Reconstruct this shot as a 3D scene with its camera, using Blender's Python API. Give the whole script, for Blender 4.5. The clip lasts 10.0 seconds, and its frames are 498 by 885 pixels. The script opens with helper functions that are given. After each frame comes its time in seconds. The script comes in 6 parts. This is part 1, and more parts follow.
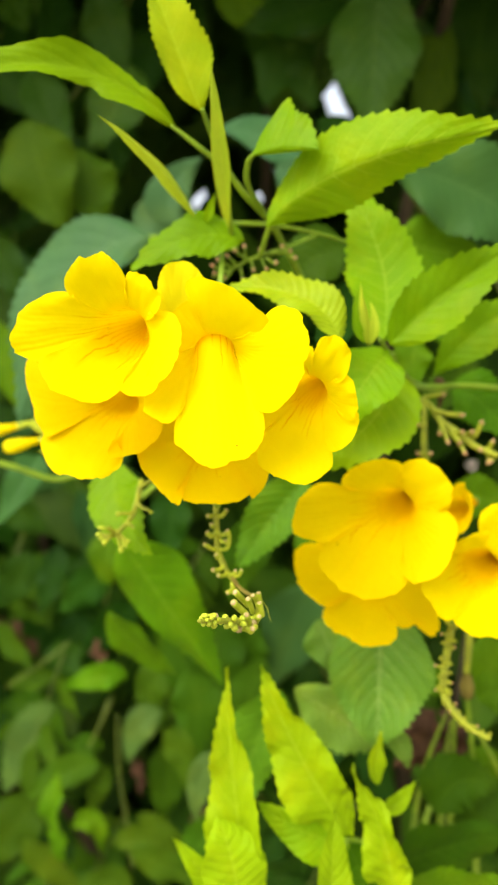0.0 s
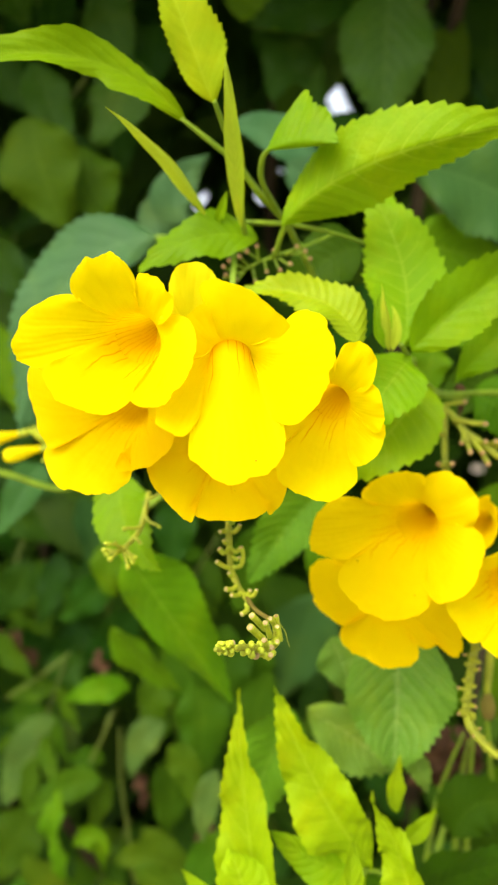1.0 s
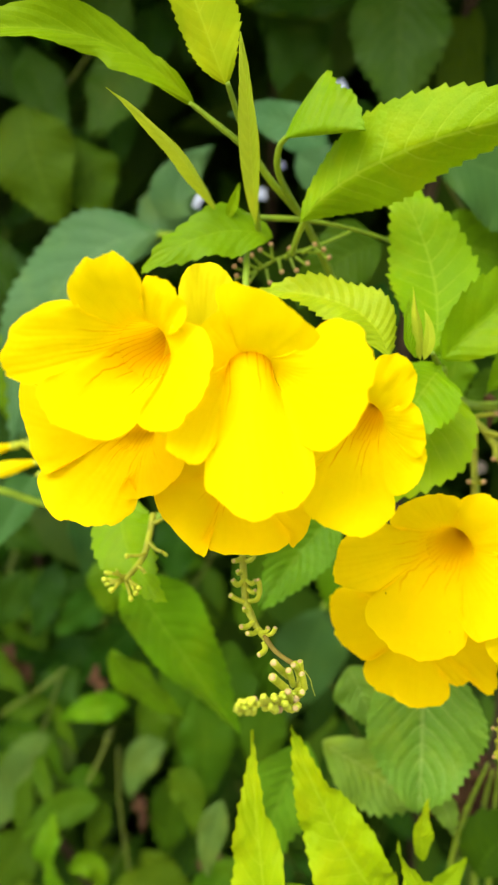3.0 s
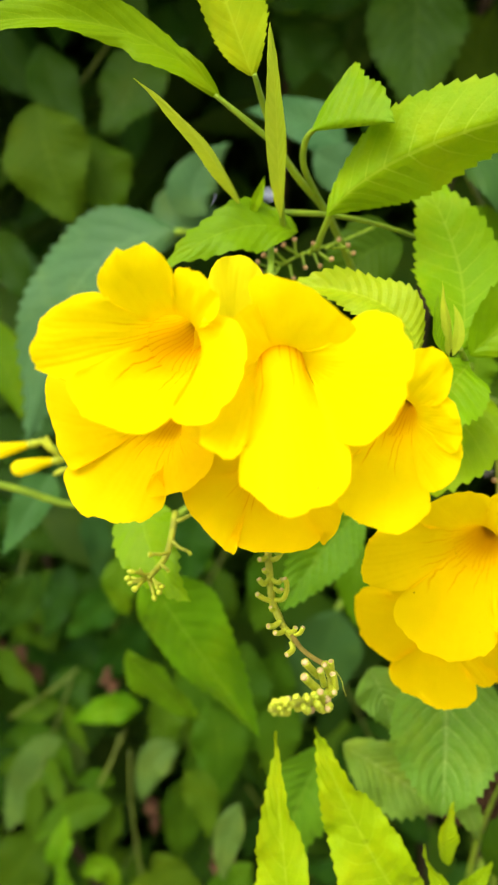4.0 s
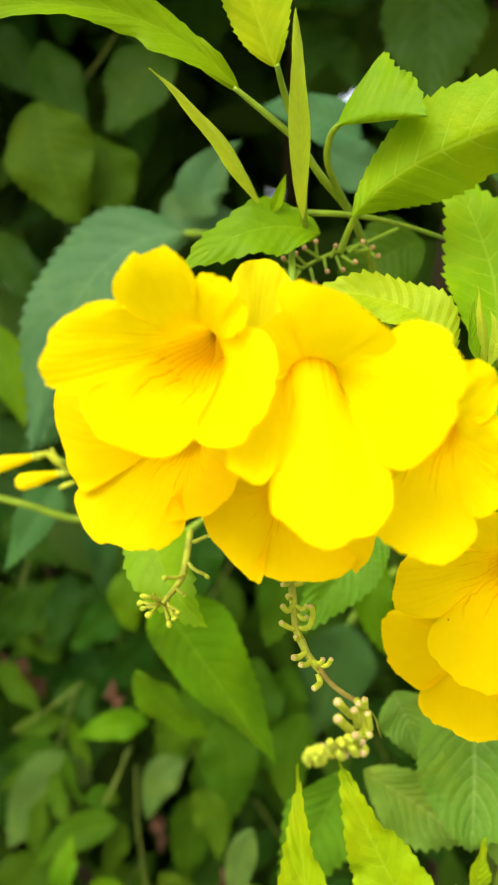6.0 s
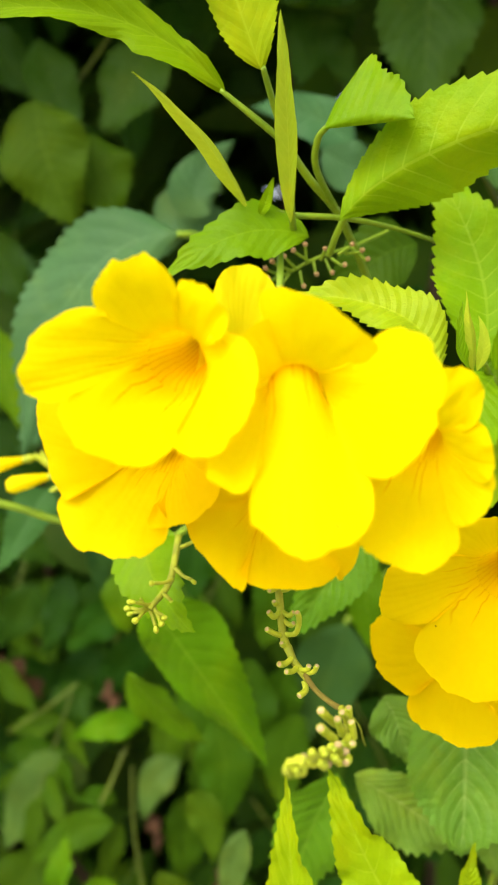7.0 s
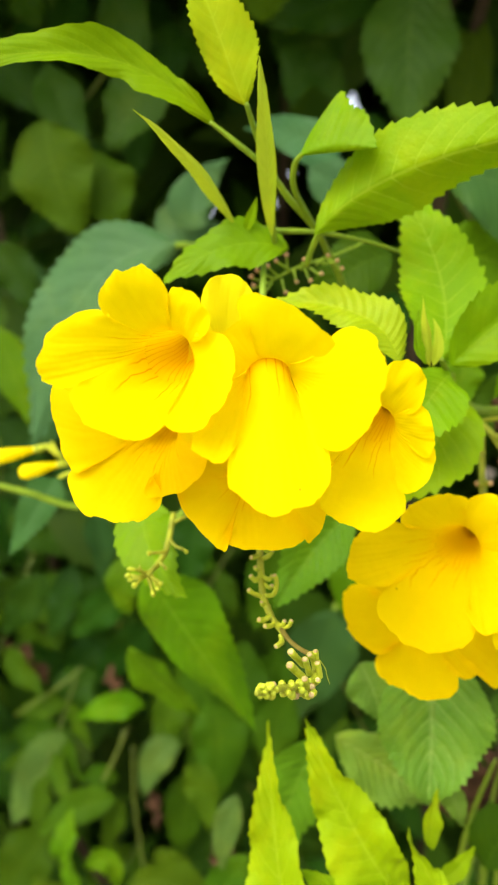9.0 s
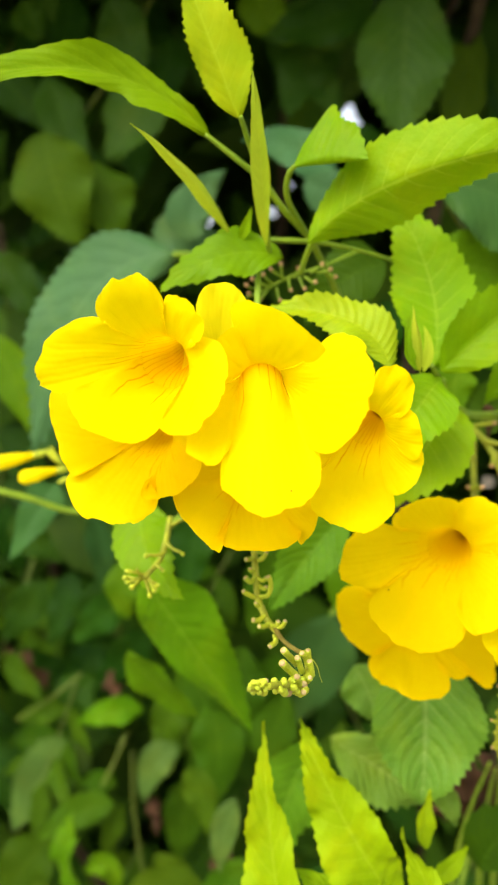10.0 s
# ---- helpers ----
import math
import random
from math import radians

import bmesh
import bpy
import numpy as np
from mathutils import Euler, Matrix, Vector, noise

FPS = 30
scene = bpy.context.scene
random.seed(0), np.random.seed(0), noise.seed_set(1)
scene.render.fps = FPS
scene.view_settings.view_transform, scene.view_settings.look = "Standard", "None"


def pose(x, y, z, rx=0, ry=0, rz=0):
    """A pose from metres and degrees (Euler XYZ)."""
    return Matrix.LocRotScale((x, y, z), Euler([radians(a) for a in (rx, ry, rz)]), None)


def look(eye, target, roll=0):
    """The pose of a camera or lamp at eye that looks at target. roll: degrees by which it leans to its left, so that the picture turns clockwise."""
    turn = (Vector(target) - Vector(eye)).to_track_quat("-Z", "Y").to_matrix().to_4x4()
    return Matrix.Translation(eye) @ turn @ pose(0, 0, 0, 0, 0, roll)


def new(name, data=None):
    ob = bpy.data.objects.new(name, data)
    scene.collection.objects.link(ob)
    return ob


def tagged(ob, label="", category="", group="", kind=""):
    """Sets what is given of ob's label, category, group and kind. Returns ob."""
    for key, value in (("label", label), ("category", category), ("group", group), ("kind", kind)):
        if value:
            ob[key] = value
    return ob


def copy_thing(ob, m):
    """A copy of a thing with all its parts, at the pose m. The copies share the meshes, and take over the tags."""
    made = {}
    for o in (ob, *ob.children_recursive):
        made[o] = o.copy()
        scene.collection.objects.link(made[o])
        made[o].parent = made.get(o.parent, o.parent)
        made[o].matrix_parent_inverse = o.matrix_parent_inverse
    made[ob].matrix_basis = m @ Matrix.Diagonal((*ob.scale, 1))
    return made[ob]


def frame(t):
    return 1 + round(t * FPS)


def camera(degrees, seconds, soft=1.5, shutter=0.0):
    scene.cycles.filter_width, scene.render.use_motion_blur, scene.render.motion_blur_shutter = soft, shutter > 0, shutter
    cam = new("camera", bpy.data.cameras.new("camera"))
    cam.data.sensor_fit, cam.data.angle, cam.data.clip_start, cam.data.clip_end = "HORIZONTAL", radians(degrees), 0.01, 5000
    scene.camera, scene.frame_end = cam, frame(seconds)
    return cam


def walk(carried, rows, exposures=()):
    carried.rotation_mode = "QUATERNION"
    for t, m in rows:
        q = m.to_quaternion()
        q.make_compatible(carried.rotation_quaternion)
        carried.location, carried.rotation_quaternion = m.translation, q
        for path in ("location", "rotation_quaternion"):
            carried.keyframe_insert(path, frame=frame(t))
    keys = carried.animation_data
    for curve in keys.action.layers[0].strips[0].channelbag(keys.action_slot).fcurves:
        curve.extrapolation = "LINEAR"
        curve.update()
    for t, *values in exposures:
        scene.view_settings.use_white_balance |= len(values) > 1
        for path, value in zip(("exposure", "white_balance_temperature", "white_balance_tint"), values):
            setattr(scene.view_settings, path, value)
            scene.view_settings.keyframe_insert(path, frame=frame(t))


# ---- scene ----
cam = camera(34.0, 10.0, soft=2.1)
cam.data.dof.use_dof, cam.data.dof.focus_distance, cam.data.dof.aperture_fstop = True, 0.19, 17.0
EYE, TILT = 1.2, -8.0
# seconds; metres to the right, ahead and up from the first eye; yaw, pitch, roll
ROWS = [
    (0.0, 0.0000, 0.0000, 0.0000, 0.02, 0.04, -0.00),
    (0.5, -0.0023, 0.0058, 0.0014, 0.04, 0.09, -0.03),
    (1.0, -0.0046, 0.0137, 0.0029, -0.05, 0.14, 0.05),
    (1.5, -0.0046, 0.0233, 0.0054, -0.02, 0.13, -0.06),
    (2.0, -0.0092, 0.0316, 0.0084, -0.27, -0.06, -0.25),
    (2.2, -0.0063, 0.0334, 0.0080, -0.26, 0.02, 0.11),
    (3.3, -0.0139, 0.0373, 0.0094, -0.47, -0.18, -0.05),
    (3.5, -0.0159, 0.0368, 0.0086, -0.38, -0.05, 0.04),
    (4.0, -0.0162, 0.0401, 0.0076, -0.18, 0.06, 0.05),
    (4.5, -0.0181, 0.0420, 0.0089, -0.03, -0.01, 0.26),
    (5.0, -0.0260, 0.0449, 0.0086, -0.24, -0.04, 0.03),
    (5.5, -0.0245, 0.0486, 0.0117, -0.27, -0.13, 0.04),
    (5.7, -0.0228, 0.0510, 0.0111, -0.22, 0.02, -0.01),
    (6.8, -0.0199, 0.0580, 0.0119, -0.15, 0.19, -0.08),
    (7.0, -0.0177, 0.0552, 0.0135, -0.02, -0.11, -0.05),
    (7.5, -0.0148, 0.0493, 0.0119, 0.06, -0.00, 0.03),
    (8.0, -0.0140, 0.0418, 0.0104, -0.03, -0.07, 0.08),
    (8.5, -0.0132, 0.0344, 0.0080, 0.05, 0.13, 0.01),
    (9.0, -0.0126, 0.0263, 0.0079, 0.22, 0.34, 0.05),
    (9.5, -0.0119, 0.0235, 0.0068, 0.22, 0.67, -0.04),
    (10.0, -0.0108, 0.0213, 0.0066, 0.29, 0.96, -0.02),
]
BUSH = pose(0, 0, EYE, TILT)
walk(cam, [(t, BUSH @ pose(x, y, z, 90 + pitch, -roll, yaw)) for t, x, y, z, yaw, pitch, roll in ROWS])

# ---- light ----
world = bpy.data.worlds.new("sky")
scene.world = world
world.use_nodes = True
wn, wl = world.node_tree.nodes, world.node_tree.links
sky = wn.new("ShaderNodeTexSky")
sky.sky_type = "NISHITA"
sky.sun_disc = False
sky.sun_elevation, sky.sun_rotation = radians(50), radians(214)
sky.air_density, sky.dust_density, sky.ozone_density = 1.0, 4.0, 0.6
haze = wn.new("ShaderNodeHueSaturation")
haze.inputs["Saturation"].default_value = 0.35
wl.new(sky.outputs["Color"], haze.inputs["Color"])
wl.new(haze.outputs["Color"], wn["Background"].inputs["Color"])
wn["Background"].inputs["Strength"].default_value = 0.33
sun_data = bpy.data.lights.new("sun", "SUN")
sun_data.energy, sun_data.angle, sun_data.color = 1.65, radians(42), (1.0, 0.96, 0.88)
sun = new("sun", sun_data)
sun.matrix_world = look((-1.35, -1.75, 4.1), (0, 0.25, 1.2))
scene.view_settings.exposure = 0.2


# ---- materials ----
def nodes_of(name):
    mat = bpy.data.materials.new(name)
    mat.use_nodes = True
    nt = mat.node_tree
    return mat, nt.nodes, nt.links, nt.nodes["Principled BSDF"]


def math_node(N, L, op, a, b=None, c=None):
    n = N.new("ShaderNodeMath")
    n.operation = op
    for k, v in enumerate((a, b, c)):
        if v is None:
            continue
        if isinstance(v, (int, float)):
            n.inputs[k].default_value = v
        else:
            L.new(v, n.inputs[k])
    return n.outputs[0]


def ramp(N, L, fac, *stops):
    n = N.new("ShaderNodeValToRGB")
    els = n.color_ramp.elements
    while len(els) < len(stops):
        els.new(0.5)
    for e, (p, c) in zip(els, stops):
        e.position, e.color = p, (*c, 1) if len(c) == 3 else c
    L.new(fac, n.inputs[0])
    return n.outputs[0]


def mix(N, L, fac, a, b, blend="MIX"):
    n = N.new("ShaderNodeMix")
    n.data_type, n.blend_type = "RGBA", blend
    for k, v in ((0, fac), (6, a), (7, b)):
        if isinstance(v, (int, float)):
            n.inputs[k].default_value = v
        elif isinstance(v, tuple):
            n.inputs[k].default_value = (*v, 1)
        else:
            L.new(v, n.inputs[k])
    return n.outputs[2]


def noise_tex(N, L, scale, detail=3.0, rough=0.55, coords=None):
    n = N.new("ShaderNodeTexNoise")
    n.inputs["Scale"].default_value, n.inputs["Detail"].default_value, n.inputs["Roughness"].default_value = scale, detail, rough
    if coords is None:
        coords = N.new("ShaderNodeTexCoord").outputs["Object"]
    L.new(coords, n.inputs["Vector"])
    return n.outputs["Fac"]


def leaf_material(name, colour, vein, translucent=0.3, rough=0.45, veins=11, quilt=0.5, vary=0.25, spot=0.3, island=False, spec=0.05, ribs=0.5, slope=2.3):
    """A thin leaf: blotched green, a paler midrib and side veins, quilted between them, light shining through."""
    colour = (colour[0] * 1.01, colour[1], colour[2])
    mat, N, L, P = nodes_of(name)
    uv = N.new("ShaderNodeUVMap").outputs[0]
    sep = N.new("ShaderNodeSeparateXYZ")
    L.new(uv, sep.inputs[0])
    across = math_node(N, L, "ABSOLUTE", math_node(N, L, "MULTIPLY_ADD", sep.outputs[0], 2.0, -1.0))
    along = sep.outputs[1]
    phase = math_node(N, L, "SUBTRACT", math_node(N, L, "MULTIPLY", along, veins), math_node(N, L, "MULTIPLY", math_node(N, L, "POWER", across, 1.2), slope))
    co = N.new("ShaderNodeTexCoord").outputs["Object"]
    sway = noise_tex(N, L, 90, 2, 0.5, co)
    phase = math_node(N, L, "ADD", phase, math_node(N, L, "MULTIPLY", sway, 0.5))
    wave = math_node(N, L, "ABSOLUTE", math_node(N, L, "SUBTRACT", math_node(N, L, "FRACT", phase), 0.5))
    side = math_node(N, L, "MULTIPLY", math_node(N, L, "SMOOTH_MIN", math_node(N, L, "GREATER_THAN", wave, 0.462), 1.0, 0.1), math_node(N, L, "SUBTRACT", 1.0, across))
    rib = math_node(N, L, "LESS_THAN", across, 0.035)
    fine = N.new("ShaderNodeTexVoronoi")
    fine.feature = "DISTANCE_TO_EDGE"
    fine.inputs["Scale"].default_value = 900
    L.new(co, fine.inputs["Vector"])
    veil = math_node(N, L, "MAXIMUM", math_node(N, L, "MULTIPLY", side, ribs), math_node(N, L, "MULTIPLY", rib, 0.4))
    big = noise_tex(N, L, 45, 4, 0.6, co)
    small = noise_tex(N, L, 420, 3, 0.6, co)
    info = N.new("ShaderNodeNewGeometry").outputs["Random Per Island"] if island else N.new("ShaderNodeObjectInfo").outputs["Random"]
    lo, hi = 1 - vary, 1 + vary
    shade = N.new("ShaderNodeMapRange")
    shade.inputs["To Min"].default_value, shade.inputs["To Max"].default_value = lo, hi
    L.new(info, shade.inputs["Value"])
    warm = tuple(min(1, c * k) for c, k in zip(colour, (1.45, 1.15, 0.8)))
    cool = tuple(c * k for c, k in zip(colour, (0.84, 0.9, 1.0)))
    base = ramp(N, L, big, (0.3, cool), (0.52, colour), (0.75, warm))
    base = mix(N, L, math_node(N, L, "MULTIPLY", small, spot), base, tuple(c * 0.55 for c in colour))
    net = math_node(N, L, "MULTIPLY", math_node(N, L, "LESS_THAN", fine.outputs["Distance"], 0.07), 0.06)
    base = mix(N, L, net, base, vein)
    base = mix(N, L, veil, base, vein)
    hsv = N.new("ShaderNodeHueSaturation")
    hue = N.new("ShaderNodeMapRange")
    hue.inputs["To Min"].default_value, hue.inputs["To Max"].default_value = 0.491, 0.511
    L.new(math_node(N, L, "FRACT", math_node(N, L, "MULTIPLY", info, 7.31)), hue.inputs["Value"])
    L.new(hue.outputs[0], hsv.inputs["Hue"])
    L.new(shade.outputs[0], hsv.inputs["Value"])
    L.new(base, hsv.inputs["Color"])
    L.new(hsv.outputs[0], P.inputs["Base Color"])
    P.inputs["Roughness"].default_value = rough
    P.inputs["Specular IOR Level"].default_value = spec
    bump = N.new("ShaderNodeBump")
    bump.inputs["Strength"].default_value, bump.inputs["Distance"].default_value = quilt * 0.6, 0.0012
    height = math_node(N, L, "SUBTRACT", math_node(N, L, "MULTIPLY", math_node(N, L, "SUBTRACT", 0.5, wave), 0.5), math_node(N, L, "MULTIPLY", rib, 0.8))
    height = math_node(N, L, "ADD", height, math_node(N, L, "ADD", math_node(N, L, "MULTIPLY", small, 0.35), math_node(N, L, "MULTIPLY", noise_tex(N, L, 170, 2, 0.5, co), 0.9)))
    height = math_node(N, L, "ADD", height, math_node(N, L, "MULTIPLY", math_node(N, L, "MINIMUM", fine.outputs["Distance"], 0.15), 0.2))
    L.new(height, bump.inputs["Height"])
    L.new(bump.outputs[0], P.inputs["Normal"])
    trans = N.new("ShaderNodeBsdfTranslucent")
    glow = mix(N, L, 1.0, hsv.outputs[0], (1.0, 1.0, 0.55), "MULTIPLY")
    L.new(glow, trans.inputs["Color"])
    L.new(bump.outputs[0], trans.inputs["Normal"])
    both = N.new("ShaderNodeMixShader")
    both.inputs[0].default_value = translucent
    L.new(P.outputs[0], both.inputs[1])
    L.new(trans.outputs[0], both.inputs[2])
    L.new(both.outputs[0], N["Material Output"].inputs["Surface"])
    return mat


def petal_material(name, colour, deep, lines=0.0):
    """Yellow petal: softly ribbed, deeper towards the throat, with a few thin orange guide lines where it has them."""
    mat, N, L, P = nodes_of(name)
    sep = N.new("ShaderNodeSeparateXYZ")
    L.new(N.new("ShaderNodeUVMap").outputs[0], sep.inputs[0])
    u, v = sep.outputs[0], sep.outputs[1]
    co = N.new("ShaderNodeTexCoord").outputs["Object"]
    wob = noise_tex(N, L, 130, 3, 0.6, co)
    bigger = noise_tex(N, L, 60, 3, 0.5, co)
    rand = N.new("ShaderNodeObjectInfo").outputs["Random"]
    base = ramp(N, L, math_node(N, L, "ADD", v, math_node(N, L, "MULTIPLY", math_node(N, L, "SUBTRACT", bigger, 0.5), 0.35)), (0.14, deep), (0.55, colour))
    fleck = noise_tex(N, L, 700, 2, 0.5, co)
    base = mix(N, L, math_node(N, L, "MULTIPLY", fleck, 0.12), base, deep)
    bent = math_node(N, L, "ADD", u, math_node(N, L, "MULTIPLY", math_node(N, L, "SUBTRACT", noise_tex(N, L, 75, 2, 0.5, co), 0.5), 0.3))
    if lines:
        spread = math_node(N, L, "MULTIPLY_ADD", bent, 7.0, math_node(N, L, "MULTIPLY", rand, 9.0))
        cell = N.new("ShaderNodeTexWhiteNoise")
        cell.noise_dimensions = "1D"
        L.new(math_node(N, L, "FLOOR", spread), cell.inputs["W"])
        off = math_node(N, L, "ABSOLUTE", math_node(N, L, "SUBTRACT", math_node(N, L, "FRACT", spread), 0.5))
        thin = math_node(N, L, "MULTIPLY_ADD", wob, 0.16, 0.02)
        line = math_node(N, L, "SUBTRACT", 1.0, math_node(N, L, "MINIMUM", math_node(N, L, "DIVIDE", off, thin), 1.0))
        left_over = math_node(N, L, "SUBTRACT", math_node(N, L, "MULTIPLY_ADD", cell.outputs["Value"], 0.5, 0.18), v)
        fade = math_node(N, L, "MINIMUM", math_node(N, L, "MAXIMUM", math_node(N, L, "MULTIPLY", left_over, 9.0), 0.0), 1.0)
        base = mix(N, L, math_node(N, L, "MULTIPLY", math_node(N, L, "MULTIPLY", line, fade), lines), base, (0.68, 0.24, 0.0))
    dots = N.new("ShaderNodeTexVoronoi")
    dots.inputs["Scale"].default_value = 190
    L.new(co, dots.inputs["Vector"])
    pick = N.new("ShaderNodeSeparateXYZ")
    L.new(dots.outputs["Color"], pick.inputs[0])
    speck = math_node(N, L, "MULTIPLY", math_node(N, L, "LESS_THAN", dots.outputs["Distance"], 0.055), math_node(N, L, "GREATER_THAN", pick.outputs[0], 0.965))
    base = mix(N, L, math_node(N, L, "MULTIPLY", speck, 0.8), base, (0.25, 0.12, 0.01))
    L.new(base, P.inputs["Base Color"])
    P.inputs["Roughness"].default_value = 0.6
    P.inputs["Specular IOR Level"].default_value = 0.02
    bump = N.new("ShaderNodeBump")
    bump.inputs["Strength"].default_value, bump.inputs["Distance"].default_value = 0.6, 0.0014
    ribs = math_node(N, L, "SINE", math_node(N, L, "MULTIPLY", bent, 55.0))
    L.new(math_node(N, L, "ADD", math_node(N, L, "MULTIPLY", ribs, 0.03), math_node(N, L, "ADD", math_node(N, L, "MULTIPLY", bigger, 1.0), math_node(N, L, "MULTIPLY", wob, 0.4))), bump.inputs["Height"])
    L.new(bump.outputs[0], P.inputs["Normal"])
    trans = N.new("ShaderNodeBsdfTranslucent")
    L.new(base, trans.inputs["Color"])
    both = N.new("ShaderNodeMixShader")
    both.inputs[0].default_value = 0.5
    L.new(P.outputs[0], both.inputs[1])
    L.new(trans.outputs[0], both.inputs[2])
    L.new(both.outputs[0], N["Material Output"].inputs["Surface"])
    return mat


def stalk_material(name, colour, dark, rough=0.55, scale=160):
    mat, N, L, P = nodes_of(name)
    a, b = noise_tex(N, L, scale, 4), noise_tex(N, L, scale * 6, 3)
    base = ramp(N, L, a, (0.3, dark), (0.65, colour))
    base = mix(N, L, math_node(N, L, "MULTIPLY", b, 0.35), base, dark)
    L.new(base, P.inputs["Base Color"])
    P.inputs["Roughness"].default_value = rough
    P.inputs["Specular IOR Level"].default_value = 0.3 if rough < 0.75 else 0.08
    bump = N.new("ShaderNodeBump")
    bump.inputs["Strength"].default_value, bump.inputs["Distance"].default_value = 0.5, 0.0006
    L.new(b, bump.inputs["Height"])
    L.new(bump.outputs[0], P.inputs["Normal"])
    return mat


LIME = leaf_material("young_lime_leaf", (0.3, 0.47, 0.002), (0.42, 0.58, 0.02), 0.42, 0.5, 12, 1.4, 0.06, 0.12, False, 0.08, 0.5, 2.0)
FRESH = leaf_material("fresh_green_leaf", (0.19, 0.39, 0.001), (0.27, 0.46, 0.008), 0.48, 0.42, 9, 0.8, 0.08, 0.3, False, 0.1, 0.3, 1.8)
GREEN = leaf_material("full_green_leaf", (0.19, 0.3, 0.001), (0.26, 0.37, 0.008), 0.36, 0.42, 11, 0.6, 0.05)
YOUNG = leaf_material("pale_young_leaf", (0.48, 0.61, 0.03), (0.62, 0.7, 0.06), 0.5, 0.5, 14, 0.6, 0.04, 0.15, False, 0.1, 0.4, 1.6)
# a less saturated green than MID
GREYISH = leaf_material("greyish_green_leaf", (0.08, 0.15, 0.022), (0.12, 0.2, 0.04), 0.26, 0.5, 10, 1.0, 0.08, 0.3, False, 0.08, 0.6, 2.2)
BRIGHT = leaf_material("bright_green_leaf", (0.265, 0.455, 0.002), (0.42, 0.58, 0.03), 0.48, 0.42, 11, 1.1, 0.05, 0.25, False, 0.08, 0.6, 1.6)
PALE = leaf_material("pale_underside_leaf", (0.32, 0.43, 0.004), (0.42, 0.52, 0.02), 0.42, 0.55, 10, 0.4, 0.05)
MID = leaf_material("mid_green_leaf", (0.088, 0.205, 0.002), (0.155, 0.285, 0.012), 0.3, 0.42, 11, 1.2, 0.15, 0.4)
SOFT = leaf_material("soft_veined_green_leaf", (0.125, 0.285, 0.006), (0.21, 0.37, 0.025), 0.34, 0.45, 11, 1.7, 0.05, 0.3, False, 0.15, 0.4, 2.6)
VEINED = leaf_material("veined_green_leaf", (0.175, 0.335, 0.025), (0.37, 0.5, 0.11), 0.32, 0.45, 10, 1.9, 0.05, 0.3, False, 0.2, 0.75, 3.2)
# SHADE, RIBBED and DARK carry the shrub's inner shade in their leaf colour
SHADE = leaf_material("shaded_green_leaf", (0.041, 0.098, 0.002), (0.085, 0.155, 0.008), 0.28, 0.5, 11, 1.2, 0.2)
CURLY = leaf_material("crinkled_pale_leaf", (0.33, 0.44, 0.004), (0.46, 0.55, 0.02), 0.36, 0.45, 17, 1.1, 0.04, 0.25, False, 0.12, 0.4, 1.4)
RIBBED = leaf_material("ribbed_shaded_green_leaf", (0.045, 0.108, 0.007), (0.09, 0.16, 0.02), 0.28, 0.45, 9, 1.6, 0.08, 0.3, False, 0.1, 0.9, 3.0)
DARK = leaf_material("deep_shaded_green_leaf", (0.019, 0.06, 0.003), (0.046, 0.108, 0.008), 0.25, 0.42, 11, 1.2, 0.25)
PALE_BLUE = leaf_material("pale_bluish_leaf", (0.058, 0.142, 0.042), (0.095, 0.19, 0.07), 0.22, 0.42, 10, 1.0, 0.06, 0.3, False, 0.08, 0.6, 2.0)
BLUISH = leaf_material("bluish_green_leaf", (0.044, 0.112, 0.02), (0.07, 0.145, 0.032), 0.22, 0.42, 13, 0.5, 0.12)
OLIVE = leaf_material("old_olive_leaf", (0.06, 0.122, 0.003), (0.1, 0.17, 0.01), 0.3, 0.5, 11, 1.2, 0.12, 0.5)
# very dark leaf colour, standing for the shade deep between the leaves
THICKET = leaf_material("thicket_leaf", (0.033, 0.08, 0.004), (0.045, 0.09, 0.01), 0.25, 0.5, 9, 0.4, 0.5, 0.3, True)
DRY = stalk_material("dry_red_brown_leaf", (0.1, 0.05, 0.022), (0.03, 0.016, 0.008), 0.9, 140)
YELLOW = petal_material("yellow_petal", (0.86, 0.705, 0.0), (0.89, 0.565, 0.0))
YELLOW_LINED = petal_material("yellow_petal_with_guide_lines", (0.86, 0.705, 0.0), (0.89, 0.565, 0.0), 0.75)
GOLDEN = petal_material("golden_petal", (0.89, 0.66, 0.0), (0.89, 0.565, 0.0))
GOLDEN_LINED = petal_material("golden_petal_with_guide_lines", (0.89, 0.66, 0.0), (0.89, 0.565, 0.0), 0.6)
PETAL_PLAIN = petal_material("plain_bud_petal", (0.93, 0.83, 0.005), (0.9, 0.72, 0.0))
PETAL, PETAL_OLD, PETAL_BUD = (YELLOW, YELLOW_LINED), (GOLDEN, GOLDEN_LINED), (PETAL_PLAIN, PETAL_PLAIN)
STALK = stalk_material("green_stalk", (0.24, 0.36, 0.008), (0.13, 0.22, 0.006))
# the green stalk again, darkened in colour for stems in shade
SHADED_STALK = stalk_material("shaded_green_stalk", (0.11, 0.15, 0.008), (0.06, 0.085, 0.006))
RACEME = stalk_material("yellowish_raceme_stalk", (0.37, 0.41, 0.015), (0.2, 0.22, 0.012), 0.6, 220)
BUD = stalk_material("yellow_green_bud", (0.52, 0.56, 0.025), (0.27, 0.34, 0.012), 0.5, 300)
STUB_TIP = stalk_material("pale_tan_stub_tip", (0.5, 0.4, 0.17), (0.36, 0.25, 0.09), 0.6, 400)
